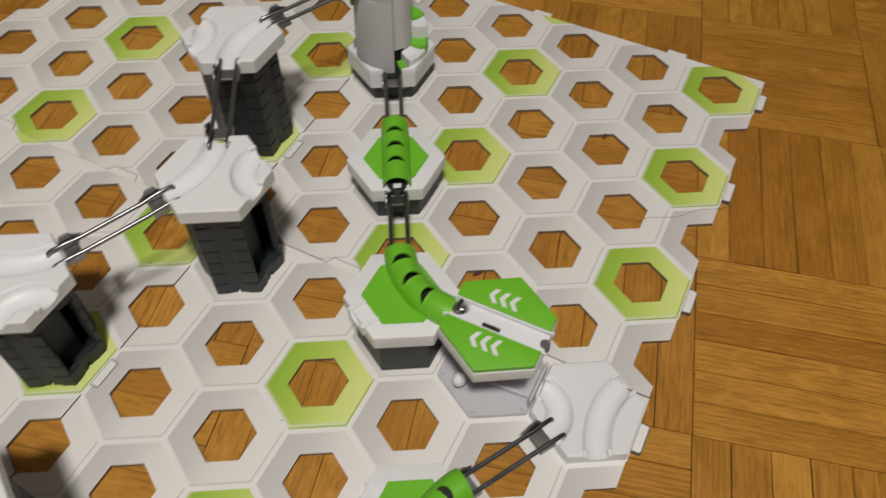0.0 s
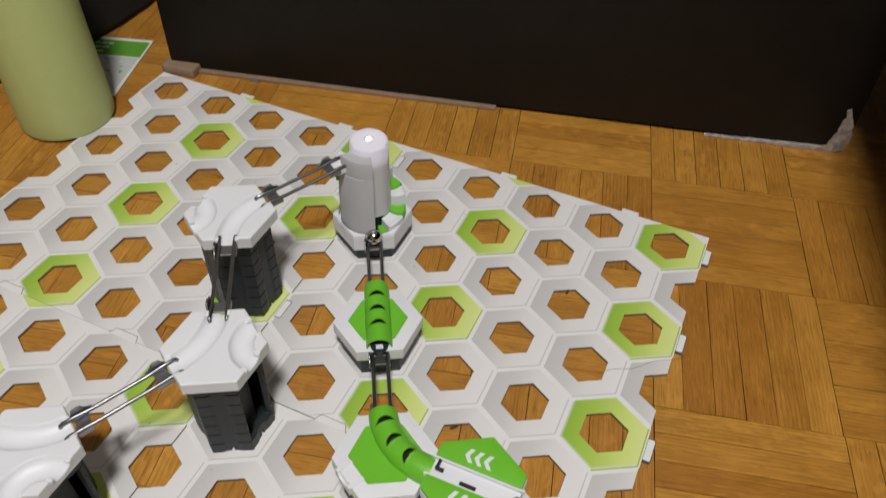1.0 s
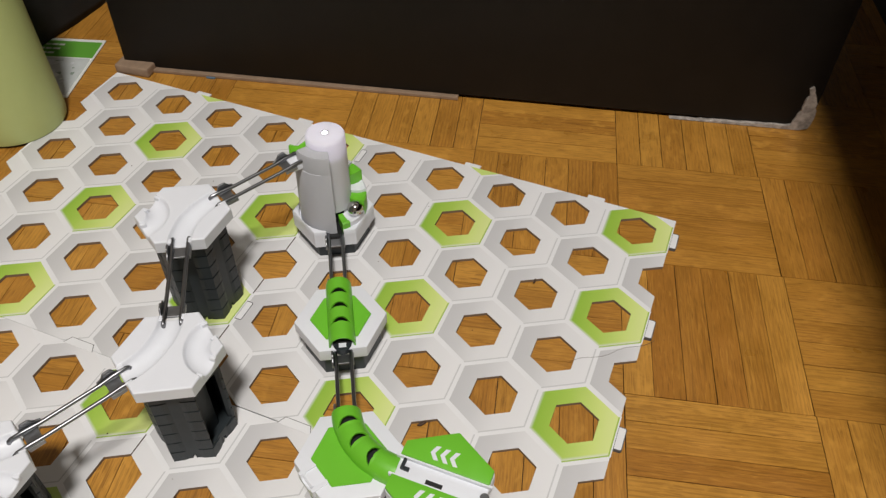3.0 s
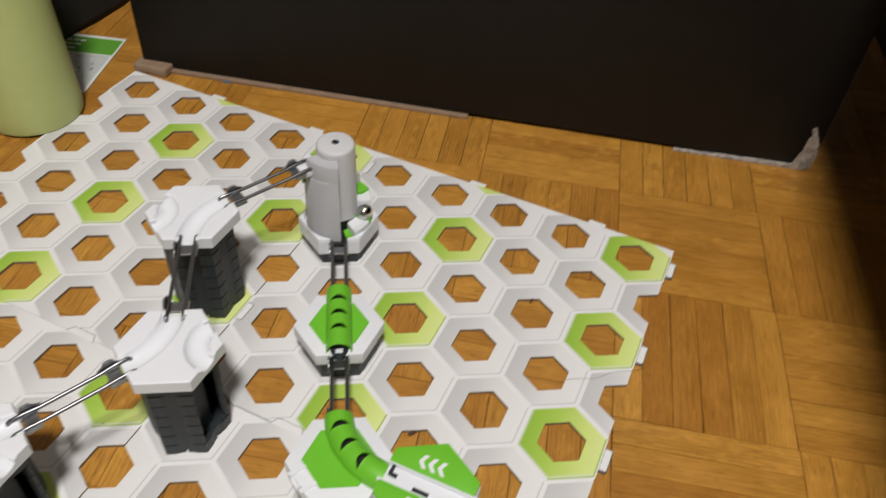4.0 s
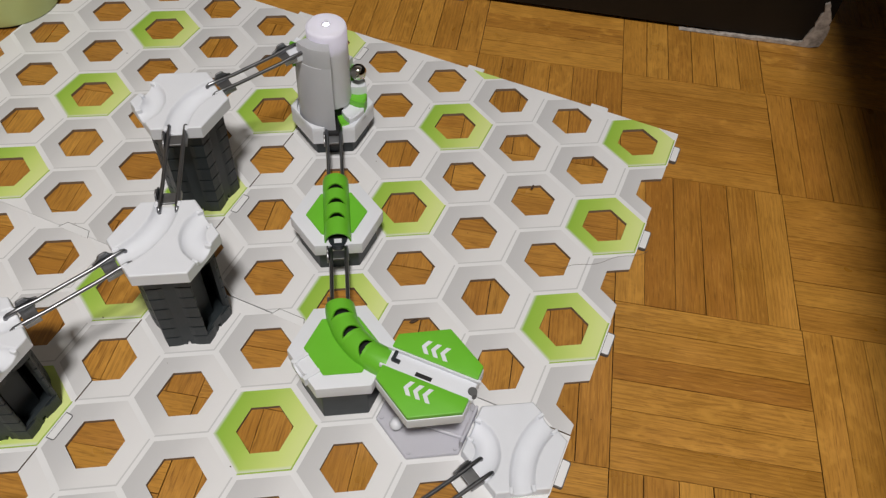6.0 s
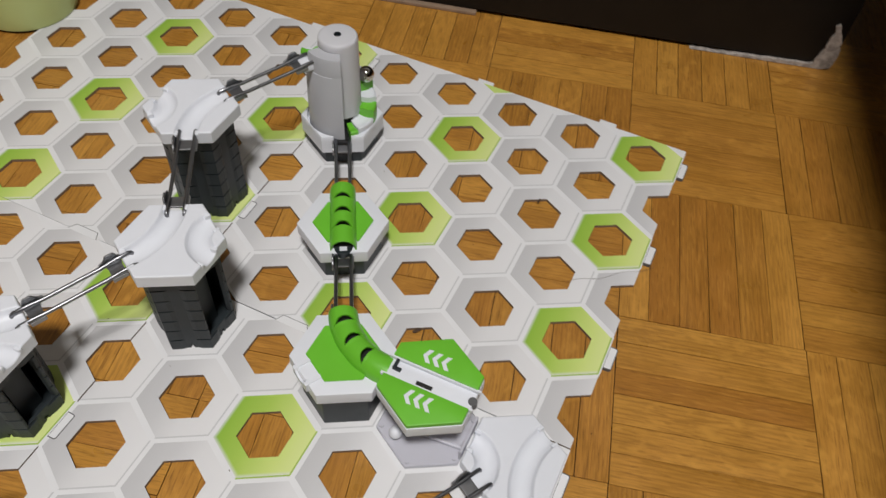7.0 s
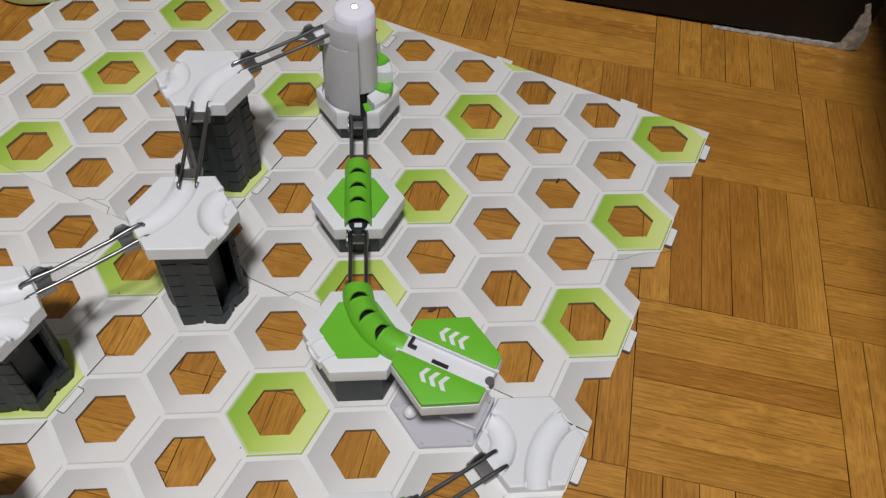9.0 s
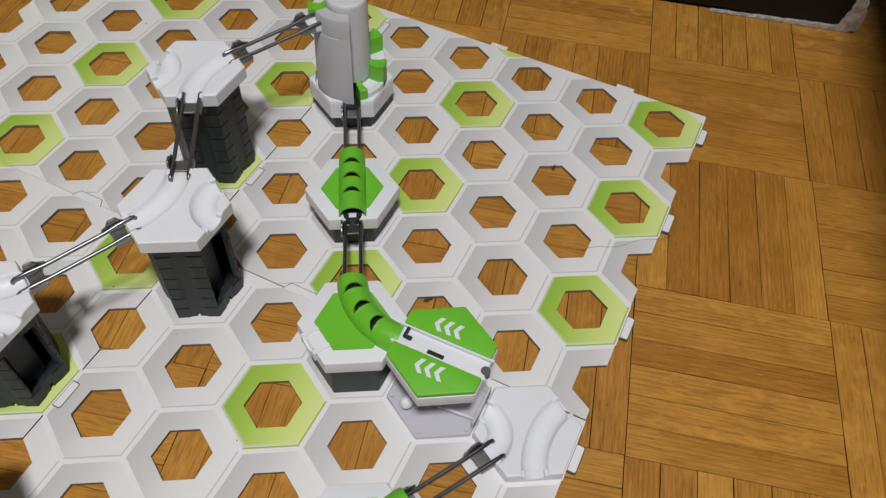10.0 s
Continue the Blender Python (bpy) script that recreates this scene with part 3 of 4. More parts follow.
covered_tile("bent_tunnel_tile", 1, -1.5, ZC, (330, 117, 183, (0.25, 0.52, 0.78)), "white hexagonal tile with bent green tunnel beside the low track")

track(-1, 3.5, Z2 - 0.0032, 1, 4.5, 0.0905, "dark chrome double-rail track from the lift to the tallest tower")
track(-1, 1.5, Z1 - 0.0032, -1, 3.5, Z2 - 0.0032, "dark chrome double-rail track between two towers")
track(-3, 0.5, Z3 - 0.0032, -1, 1.5, Z1 - 0.0032, "bright double-rail track between two towers")
track(1, 2.5, ZL - 0.004, 1, 4.5, ZL - 0.006, "dark chrome double-rail track leading into the lift")
track(1, 0.5, ZB - 0.004, 1, 2.5, ZL - 0.004, "dark chrome double-rail track between two tunnel tiles")
track(1, -1.5, ZC - 0.004, 3, -0.5, ZFLAT + 0.001, "dark chrome double-rail track sloping to the flat white tile")

# ---- tilting switch ----
ZS = 0.0525
switch = empty("tilting_switch", Matrix.Translation(cell(2, 0) + Vector((0, 0, ZP))), label="green and white tilting switch on a clear hexagonal base", category="marble-run switch")
auto_smooth(part("base", prism(ngon(0.0306), 0.0003, 0.0030, 0.0006, 1), CLEAR, switch, "clear plastic base"), 40)
for i, (x, y) in enumerate(ngon(0.0272)):
    part("stud", prism(ngon(0.0014, 10), 0.0030, 0.0040), CLEAR, switch, at=Matrix.Translation((x, y, 0)))
part("pivot_ball", lathe([(0.0, 0.0028)] + [(0.0039 * math.sin(math.pi * k / 12), 0.0067 - 0.0039 * math.cos(math.pi * k / 12)) for k in range(1, 12)] + [(0.0, 0.0106)], 20), WHITE, switch, smooth=True, at=Matrix.Translation((-0.0194, -0.0086, 0.004)))
part("stem", lathe([(0.0, 0.003), (0.007, 0.003), (0.0045, 0.010), (0.0045, ZS - ZP - 0.004), (0.0, ZS - ZP - 0.004)], 20), WHITE, switch, smooth=True)
part("link_rod", tube([(-0.002, -0.010, 0.008), (0.020, -0.0185, 0.0045)], 0.0013, 8), CLEAR, switch)
deck = part("deck", prism(ngon(0.0300), -0.0046, 0.0046, 0.0009, 2), WHITE, switch, "white tilting deck", at=pose(0, 0, ZS - ZP - 0.0046, 1.0, -2.2, 0))
auto_smooth(deck, 40)
GA = radians(-30)
gd, gs = Vector((math.cos(GA), math.sin(GA))), Vector((-math.sin(GA), math.cos(GA)))


def half_hex(sign, gap, r):
    pts = [Vector(p) for p in ngon(r)]
    out = []
    for i in range(6):
        p, q = pts[i], pts[(i + 1) % 6]
        dp, dq = sign * p.dot(gs) - gap, sign * q.dot(gs) - gap
        if dp >= 0:
            out.append(p)
        if (dp >= 0) != (dq >= 0):
            out.append(p.lerp(q, dp / (dp - dq)))
    return [(v.x, v.y) for v in out]


for sg in (1, -1):
    wing = part("wing", prism(half_hex(sg, 0.0062, 0.0296), 0.0046, 0.0082, 0.0008, 2), GREEN, deck, "green wing")
    auto_smooth(wing, 40)
for x0, x1 in ((-0.0275, 0.0275),):
    ch = bmesh.new()
    for k in range(-1, 2, 2):
        o = [gd * x0 + gs * (k * 0.0066), gd * x1 + gs * (k * 0.0066), gd * x1 + gs * (k * 0.0052), gd * x0 + gs * (k * 0.0052)]
        prism([(v.x, v.y) for v in (o if k < 0 else o[::-1])], 0.0046, 0.0072, bm=ch)
    bmesh.ops.recalc_face_normals(ch, faces=list(ch.faces))
    part("channel_wall", ch, WHITE, deck, "white running channel")
part("sensor_window", box(-0.0048, 0.0048, -0.0022, 0.0022, 0.0046, 0.0050), BLACK, deck, at=Matrix.Translation((*(gd * -0.0026 + gs * -0.0038), 0)) @ pose(0, 0, 0, 0, 0, -30))
part("end_notch", lathe([(0.0, 0.0), (0.0026, 0.0), (0.0026, 0.0050), (0.0, 0.0050)], 16), EDGE_GREY, deck, at=Matrix.Translation((*(gd * 0.0252), 0)))
hook = box(-0.0026, -0.0008, -0.0034, 0.0034, 0.0046, 0.0072, 0.0005)
box(-0.0008, 0.0024, -0.0034, -0.0012, 0.0046, 0.0062, 0.0005, bm=hook)
part("entry_clip", hook, DARK, deck, "dark hooked catch", at=Matrix.Translation((*(gd * -0.0205 + gs * 0.0022), 0)) @ pose(0, 0, 0, 0, 0, -30))
part("bracket", box(-0.0008, 0.0008, -0.0125, 0.0125, 0.0030, 0.0125, 0.0004), CLEAR, switch, at=Matrix.Translation((*(gd * 0.0262), 0)) @ pose(0, 0, 0, 0, 0, -30))
# arrow marks on both wings
for sg in (1, -1):
    for k in range(3):
        o = gd * ((-0.0080 if sg > 0 else -0.0066) + 0.0056 * k) + gs * (0.0130 if sg > 0 else -0.0138)
        ch = bmesh.new()
        w, hgt, bk = 0.0026, 0.0042, 0.0026
        prism([(-bk, 0), (0, -hgt), (w, -hgt), (w - bk, 0)], 0.0082, 0.00845, bm=ch)
        prism([(-bk, 0), (w - bk, 0), (w, hgt), (0, hgt)], 0.0082, 0.00845, bm=ch)
        part("arrow_mark", ch, WHITE, deck, "white arrow mark", at=Matrix.Translation((o.x, o.y, 0)) @ pose(0, 0, 0, 0, 0, -22))

# ---- lift ----
lift = empty("marble_lift", Matrix.Translation(cell(1, 4.5) + Vector((0, 0, ZP))), label="pale grey motor lift for marbles with a glowing milky cap", category="marble lift")
part("foot", prism(ngon(0.0268), 0, 0.0130, 0.0008), DARK, lift, "dark grey foot")
HB, HT = 0.0235, 0.0285
base = bmesh.new()
prism(ngon(RT), 0.0125, HB, bm=base)
bmesh.ops.bevel(base, geom=[e for e in base.edges if e.verts[0].co.z < 0.014 and e.verts[1].co.z < 0.014], offset=0.0007, segments=2, affect="EDGES")
# rim round the stairs, open at the intake
rim = []
for k in range(167):
    a = radians(-76 + 2 * k)
    q = radians((math.degrees(a) % 60) - 30)
    ro, ri = RT * 0.8660 / math.cos(q), 0.0261
    rim.append([base.verts.new((r * math.cos(a), r * math.sin(a), z)) for r, z in ((ri, HB - 0.001), (ri, HT - 0.0005), (ri + 0.0003, HT), (ro - 0.0005, HT), (ro, HT - 0.0006), (ro, HB))])
for p, q in zip(rim, rim[1:]):
    for j in range(6):
        base.faces.new((p[j], q[j], q[(j + 1) % 6], p[(j + 1) % 6]))
base.faces.new(rim[0])
base.faces.new(rim[-1][::-1])
bmesh.ops.recalc_face_normals(base, faces=list(base.faces))
auto_smooth(part("base", base, WHITE, lift, "white hexagonal base"), 40)
# solid black block put where the open intake lies in shade
part("intake", box(-0.0064, 0.0064, -0.0272, -0.012, 0.0100, HB + 0.0008, 0.0004), BLACK, lift, "black block for the shaded intake opening")
housing = lathe([(0.0150, HB - 0.002), (0.0249, HB - 0.002), (0.0238, 0.0800), (0.0232, 0.0816), (0.0150, 0.0816)], 40, 166, 274)
auto_smooth(part("housing", housing, SHELL, lift, "pale grey curved housing"), 40)
lobe = lathe([(0.0150, 0.0805), (0.0238, 0.0796), (0.0236, 0.0925), (0.0229, 0.0942), (0.0150, 0.0942)], 30, 208, 274)
auto_smooth(part("upper_housing", lobe, SHELL, lift, "pale grey upper lobe"), 40)
ZK = 0.0905                     # top of the pale column inside the milky cover
# unseen inside the cover; its cone is shaped to fade the diode's glow
column = lathe([(0.0030, ZK), (0.0030, HB + 0.0122), (0.0143, HB + 0.0122), (0.0137, 0.0835), (0.0030, ZK)], 48)
auto_smooth(part("column", column, SHELL, lift, "pale grey inner column coned to fade the glow"), 40)
# unseen black tube, added to shut in the light of the sunken diode
part("well", lathe([(0.0029, ZK - 0.0002), (0.0029, 0.0480), (0.0, 0.0480)], 20), BLACK, lift, "dark well added to hide the sunken diode")
# black core carries the intake's shade up to the column
part("core", lathe([(0.0, 0.0095), (0.0125, 0.0095), (0.0125, HB + 0.0145), (0.0, HB + 0.0145)], 24), BLACK, lift, "black core for the shade behind the intake")
part("sleeve", lathe([(0.0132, HB - 0.0005), (0.0145, HB - 0.0005), (0.0145, HB + 0.0118), (0.0132, HB + 0.0118)], 40, -56, 168), SHELL, lift, "pale grey sleeve inside the stairs")
cap = lathe([(0.0133, HB + 0.0120), (0.0149, HB + 0.0120), (0.0141, 0.0960), (0.0140, 0.0975), (0.0136, 0.0985), (0.0130, 0.0991), (0.0118, 0.0993), (0.0026, 0.0996)], 48)
auto_smooth(part("cap", cap, FROST, lift, "milky rounded cover over the column"), 60)
# dark ring added so the hole looks shaded against the milky inside
part("cap_hole", lathe([(0.0024, 0.0968), (0.0026, 0.0968), (0.0026, 0.0998), (0.0024, 0.0998), (0.0024, 0.0968)], 20), DARK, lift, "dark ring shading the round hole in the cap")
# thin white line laid on as the short highlight along the housing
part("highlight_line", lathe([(0.0237, 0.0796), (0.0240, 0.0798), (0.0237, 0.0801)], 30, 222, 258), WHITE, lift)
part("outlet", box(0.0205, 0.0300, -0.0066, 0.0066, 0.0820, 0.0870, 0.001), WHITE, lift, at=pose(0, 0, 0, 0, 0, 208))
diode = part("diode", lathe([(0.0, 0.0), (0.0021, 0.0), (0.0021, 0.0115), (0.0019, 0.0121), (0.0, 0.0122)], 20), GLOW, lift, "lit white diode")


def step_block(a0, a1, z0, z1):
    """One stair of the winding climb: a rounded sector with a hollowed tread."""
    bm = bmesh.new()
    rows = []
    for i in range(9):
        a = radians(a0 + (a1 - a0) * i / 8)
        rows.append([bm.verts.new((r * math.cos(a), r * math.sin(a), z)) for r, z in ((0.0146, z0), (0.0262, z0), (0.0262, z1 - 0.0002), (0.0252, z1 + 0.0006), (0.0225, z1 - 0.0006), (0.0190, z1 - 0.0008), (0.0146, z1))])
    for p, q in zip(rows, rows[1:]):
        for j in range(7):
            bm.faces.new((p[j], q[j], q[(j + 1) % 7], p[(j + 1) % 7]))
    bm.faces.new(rows[0][::-1])
    bm.faces.new(rows[-1])
    bmesh.ops.recalc_face_normals(bm, faces=list(bm.faces))
    return bm


lifters = []
for i in range(11):
    az = -77 + 25 * i
    tread = HB + 0.0035 + 0.0058 * i
    if i % 2 == 0:
        lifters.append(auto_smooth(part("lifting_stair", step_block(az + 0.8, az + (14.0 if i == 0 else 24.2), tread - 0.017, tread + (-0.0010 if i == 0 else -0.0035)), GREEN, lift, "green lifting stair"), 40))
    else:
        auto_smooth(part("fixed_stair", step_block(az - (10.5 if i == 1 else 0), az + 25, tread - 0.012, tread), WHITE, lift, "white fixed stair"), 40)

# ---- marbles ----
MR = 0.0061


def marble(name, label):
    prof = [(MR * math.sin(math.pi * k / 20), -MR * math.cos(math.pi * k / 20)) for k in range(21)]
    prof[0], prof[-1] = (0.0, -MR), (0.0, MR)
    return tagged(part(name, lathe(prof, 32), STEEL, smooth=True), label, "marble")


ball = marble("marble", "polished steel marble rolling into the lift")

# ---- furniture and things round the board ----
cabinet = empty("cabinet", ROOM @ Matrix.Translation((-0.155, 0.0775, 0)), label="low near-black wooden cabinet with a scuffed lower edge", category="cabinet")
auto_smooth(part("body", box(-0.329, 0.332, 0.0, 0.42, 0.004, 0.27, 0.002), CABINET, cabinet), 30)
part("plinth_strip", box(-0.300, 0.005, -0.004, 0.010, 0.0, 0.0034, 0.0008), BATTEN, cabinet, "thin bare wood strip")
part("plinth_block", box(-0.018, 0.018, -0.012, 0.020, 0.0, 0.0095, 0.002), BATTEN, cabinet, "bare wood foot", at=pose(-0.316, 0, 0, 0, 0, -7))
worn = bmesh.new()
rag = random.Random(3)
upper = [(0.205 + 0.109 * k / 26, 0.0004 + 0.0040 * (k / 26) ** 1.3 + rag.uniform(-0.0007, 0.0007)) for k in range(27)]
prof = [(0.205, 0.0), (0.322, 0.0), (0.3300, 0.0025), (0.3320, 0.008), (0.3310, 0.022), (0.3275, 0.036), (0.3215, 0.047), (0.3195, 0.044), (0.3200, 0.034), (0.3185, 0.022), (0.3160, 0.012)] + upper[::-1]
fine_prof = []
for i, (x, z) in enumerate(prof):
    x1, z1 = prof[(i + 1) % len(prof)]
    m = 4 if 1 <= i <= 10 else 1
    for j in range(m):
        f = j / m
        g = 0.0009 if m > 1 and z > 0.004 else 0.0
        fine_prof.append((x + (x1 - x) * f + rag.uniform(-g, g), z + (z1 - z) * f + rag.uniform(-g, g)))
prof = fine_prof
lo = [worn.verts.new((x, -0.0024, z + 0.0005)) for x, z in prof]
hi = [worn.verts.new((x, 0.004, z + 0.0005)) for x, z in prof]
worn.faces.new(lo)
worn.faces.new(hi[::-1])
for i in range(len(prof)):
    k = (i + 1) % len(prof)
    worn.faces.new((lo[i], hi[i], hi[k], lo[k]))
bmesh.ops.recalc_face_normals(worn, faces=list(worn.faces))
part("scuffed_edge", worn, WORN, cabinet, "pale scuffed veneer edge")

# unseen table, added so its edge casts the soft shade on the right
table = empty("table", ROOM @ Matrix.Translation((0.148, -0.45, 0)), label="unseen near-black table added to shade the floor", category="table")
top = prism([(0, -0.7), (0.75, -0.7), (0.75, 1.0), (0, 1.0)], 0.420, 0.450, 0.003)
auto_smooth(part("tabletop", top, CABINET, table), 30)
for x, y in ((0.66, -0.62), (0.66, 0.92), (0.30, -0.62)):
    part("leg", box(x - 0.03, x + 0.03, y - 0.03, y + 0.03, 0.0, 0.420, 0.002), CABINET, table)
# panel added to keep the floor beyond in the dark
part("shade_panel", box(0.150, 0.170, -0.68, 0.98, 0.0, 0.420, 0.002), CABINET, table)

bottle = empty("bottle", Matrix.Translation((-0.233, 0.434, 0)), label="matt sage-green steel drinking bottle standing behind the board", category="bottle")
auto_smooth(part("body", lathe([(0.0, 0.0022), (0.0405, 0.0022), (0.0420, 0.0034), (0.0425, 0.0065), (0.0424, 0.02), (0.0395, 0.185), (0.037, 0.20), (0.026, 0.215), (0.022, 0.22), (0.0, 0.22)], 64), BOTTLE, bottle), 40)
# black ring put in as the thin contact shade below the bottle
part("contact_shade", lathe([(0.0, 0.0), (0.039, 0.0), (0.0395, 0.0006), (0.0395, 0.0024), (0.0, 0.0024)], 48), BLACK, bottle, "thin black ring for the contact shade", smooth=False)
part("lid", lathe([(0.0, 0.22), (0.023, 0.22), (0.0235, 0.25), (0.021, 0.255), (0.0, 0.255)], 32), DARK, bottle, "dark screw lid")

leaf = empty("leaflet", Matrix.Translation((-0.186, 0.514, 0.0006)) @ pose(0, 0, 0, 0, 0, -12), label="printed leaflet with a green heading lying on the floor", category="leaflet")
part("sheet", box(-0.105, 0.0, -0.05, 0.052, 0.0, 0.0008), PAPER, leaf)
part("heading", box(-0.100, -0.002, 0.018, 0.047, 0.0008, 0.0011), LEAF_GREEN, leaf, "green heading")
part("picture", box(-0.100, -0.003, -0.046, 0.016, 0.0008, 0.0011), LEAF_GREY, leaf, "grey-green picture")
rp = random.Random(8)
for k in range(46):
    x, y, w, h, t = rp.uniform(-0.092, -0.010), rp.uniform(-0.040, 0.011), rp.uniform(0.0015, 0.006), rp.uniform(0.0006, 0.0030), rp.uniform(-40, 40)
    o = [(w * math.cos(q) * rp.uniform(0.7, 1.2), h * math.sin(q) * rp.uniform(0.7, 1.2)) for q in (0, 0.9, 1.8, 2.7, 3.6, 4.5, 5.4)]
    part("picture_mark", prism(o, 0.0011, 0.00125 + 0.00002 * (k % 6)), (LEAF_PALE, PAPER, LEAF_DIM, LEAF_PALE)[k % 4], leaf, at=Matrix.Translation((x, y, 0)) @ pose(0, 0, 0, 0, 0, t))
for k in range(3):
    x = -0.094
    while x < -0.042 - 0.004 * k:
        w = rp.uniform(0.003, 0.009)
        part("text_bar", box(x, x + w, 0.0385 - 0.0078 * k, 0.0415 - 0.0078 * k, 0.0011, 0.0013), PAPER, leaf)
        x += w + 0.0014
tagged(part("plastic_scrap", box(-0.0045, 0.0045, -0.0014, 0.0014, 0.0, 0.0016, 0.0006), BLUE, at=ROOM @ Matrix.Translation((-0.395, 0.073, 0))), "small blue plastic scrap by the cabinet foot", "scrap")

bag = bmesh.new()
bmesh.ops.create_icosphere(bag, subdivisions=5, radius=1.0)
for v in bag.verts:
    k = 1 + 0.05 * noise.noise(v.co * 2.3) + 0.03 * noise.noise(v.co * 7) + 0.03 * abs(noise.noise(Vector((v.co.x * 3, v.co.y * 9, v.co.z * 3))))
    flat = math.hypot(v.co.x, v.co.y) or 1.0
    f = flat ** 0.6 / flat
    v.co = Vector((v.co.x * f * 0.215 * k, v.co.y * f * 0.125 * k, max(0.0, 0.045 + v.co.z * 0.13 * k)))
tagged(part("bag", bag, CLOTH, smooth=True, at=Matrix.Translation((-0.330, 0.643, 0)) @ pose(0, 0, 0, 0, 0, 56)), "soft black fabric bag slumped on the floor", "bag")

# ---- game board: four interlocking boards of printed fields ----
E150, E240 = Vector((-math.cos(radians(30)), 0.5, 0)), Vector((-0.5, -math.cos(radians(30)), 0))
CORNER = cell(6, 4) - E150 * (P / 2) - E240 * (0.75 * RC)      # outer corner of the board


def field_mesh(name, clip, print_mat, line_mat):
    """One field: printed ring with a border line round a hexagonal hole; clip: list of (normal, distance) cuts."""
    bm = bmesh.new()
    rings = [(RC * 1.0, 0), (RC * 0.966, 1), (RC * 0.932, 2), (RH, None)]
    # cuts are applied on the whole solid
    loops = []
    for r, _ in rings:
        loops.append([bm.verts.new((x, y, 0)) for x, y in ngon(r)])
    low_out = [bm.verts.new((x, y, -ZP)) for x, y in ngon(RC)]
    low_in = [bm.verts.new((x, y, -ZP)) for x, y in ngon(RH)]
    for i in range(6):
        k = (i + 1) % 6
        for a, b, m in ((loops[0], loops[1], 0), (loops[1], loops[2], 1), (loops[2], loops[3], 2)):
            bm.faces.new((a[i], a[k], b[k], b[i])).material_index = 0 if m == 1 and i not in (4, 5) else m
        bm.faces.new((loops[3][i], loops[3][k], low_in[k], low_in[i])).material_index = 3
        bm.faces.new((low_out[i], low_out[k], loops[0][k], loops[0][i])).material_index = 3
        bm.faces.new((low_in[i], low_in[k], low_out[k], low_out[i])).material_index = 3
    for nrm, dist in clip:
        nv = Vector((*nrm, 0)).normalized()
        bmesh.ops.bisect_plane(bm, geom=list(bm.verts) + list(bm.edges) + list(bm.faces), plane_co=nv * dist, plane_no=nv, clear_outer=True)
        bmesh.ops.holes_fill(bm, edges=[e for e in bm.edges if e.is_boundary], sides=12)
    me = bpy.data.meshes.new(name)
    bm.normal_update()
    bm.to_mesh(me)
    bm.free()
    for mat in (BOARD, line_mat, print_mat, EDGE):
        me.materials.append(mat)
    return me


EN30 = (math.cos(radians(30)), -0.5)
E60 = (0.5, math.cos(radians(30)))
GAP = 0.00042
CUTS = {"full": [], "right": [((EN30[0], EN30[1]), -GAP)], "left": [((-EN30[0], -EN30[1]), -GAP)]}
TOPC, BOTC = (E60, 0.75 * RC - GAP), ((-E60[0], -E60[1]), 0.75 * RC - GAP)
meshes = {}


def field(kind, row, green):
    key = (kind, "top" if row == 0 else "bottom" if row == 5 else "", green)
    if key not in meshes:
        cl = list(CUTS[kind]) + ([TOPC] if row == 0 else []) + ([BOTC] if row == 5 else [])
        meshes[key] = field_mesh("field", cl, GREEN_PRINT if green else GREY_PRINT, OLIVE_LINE if green else LINE)
    return meshes[key]


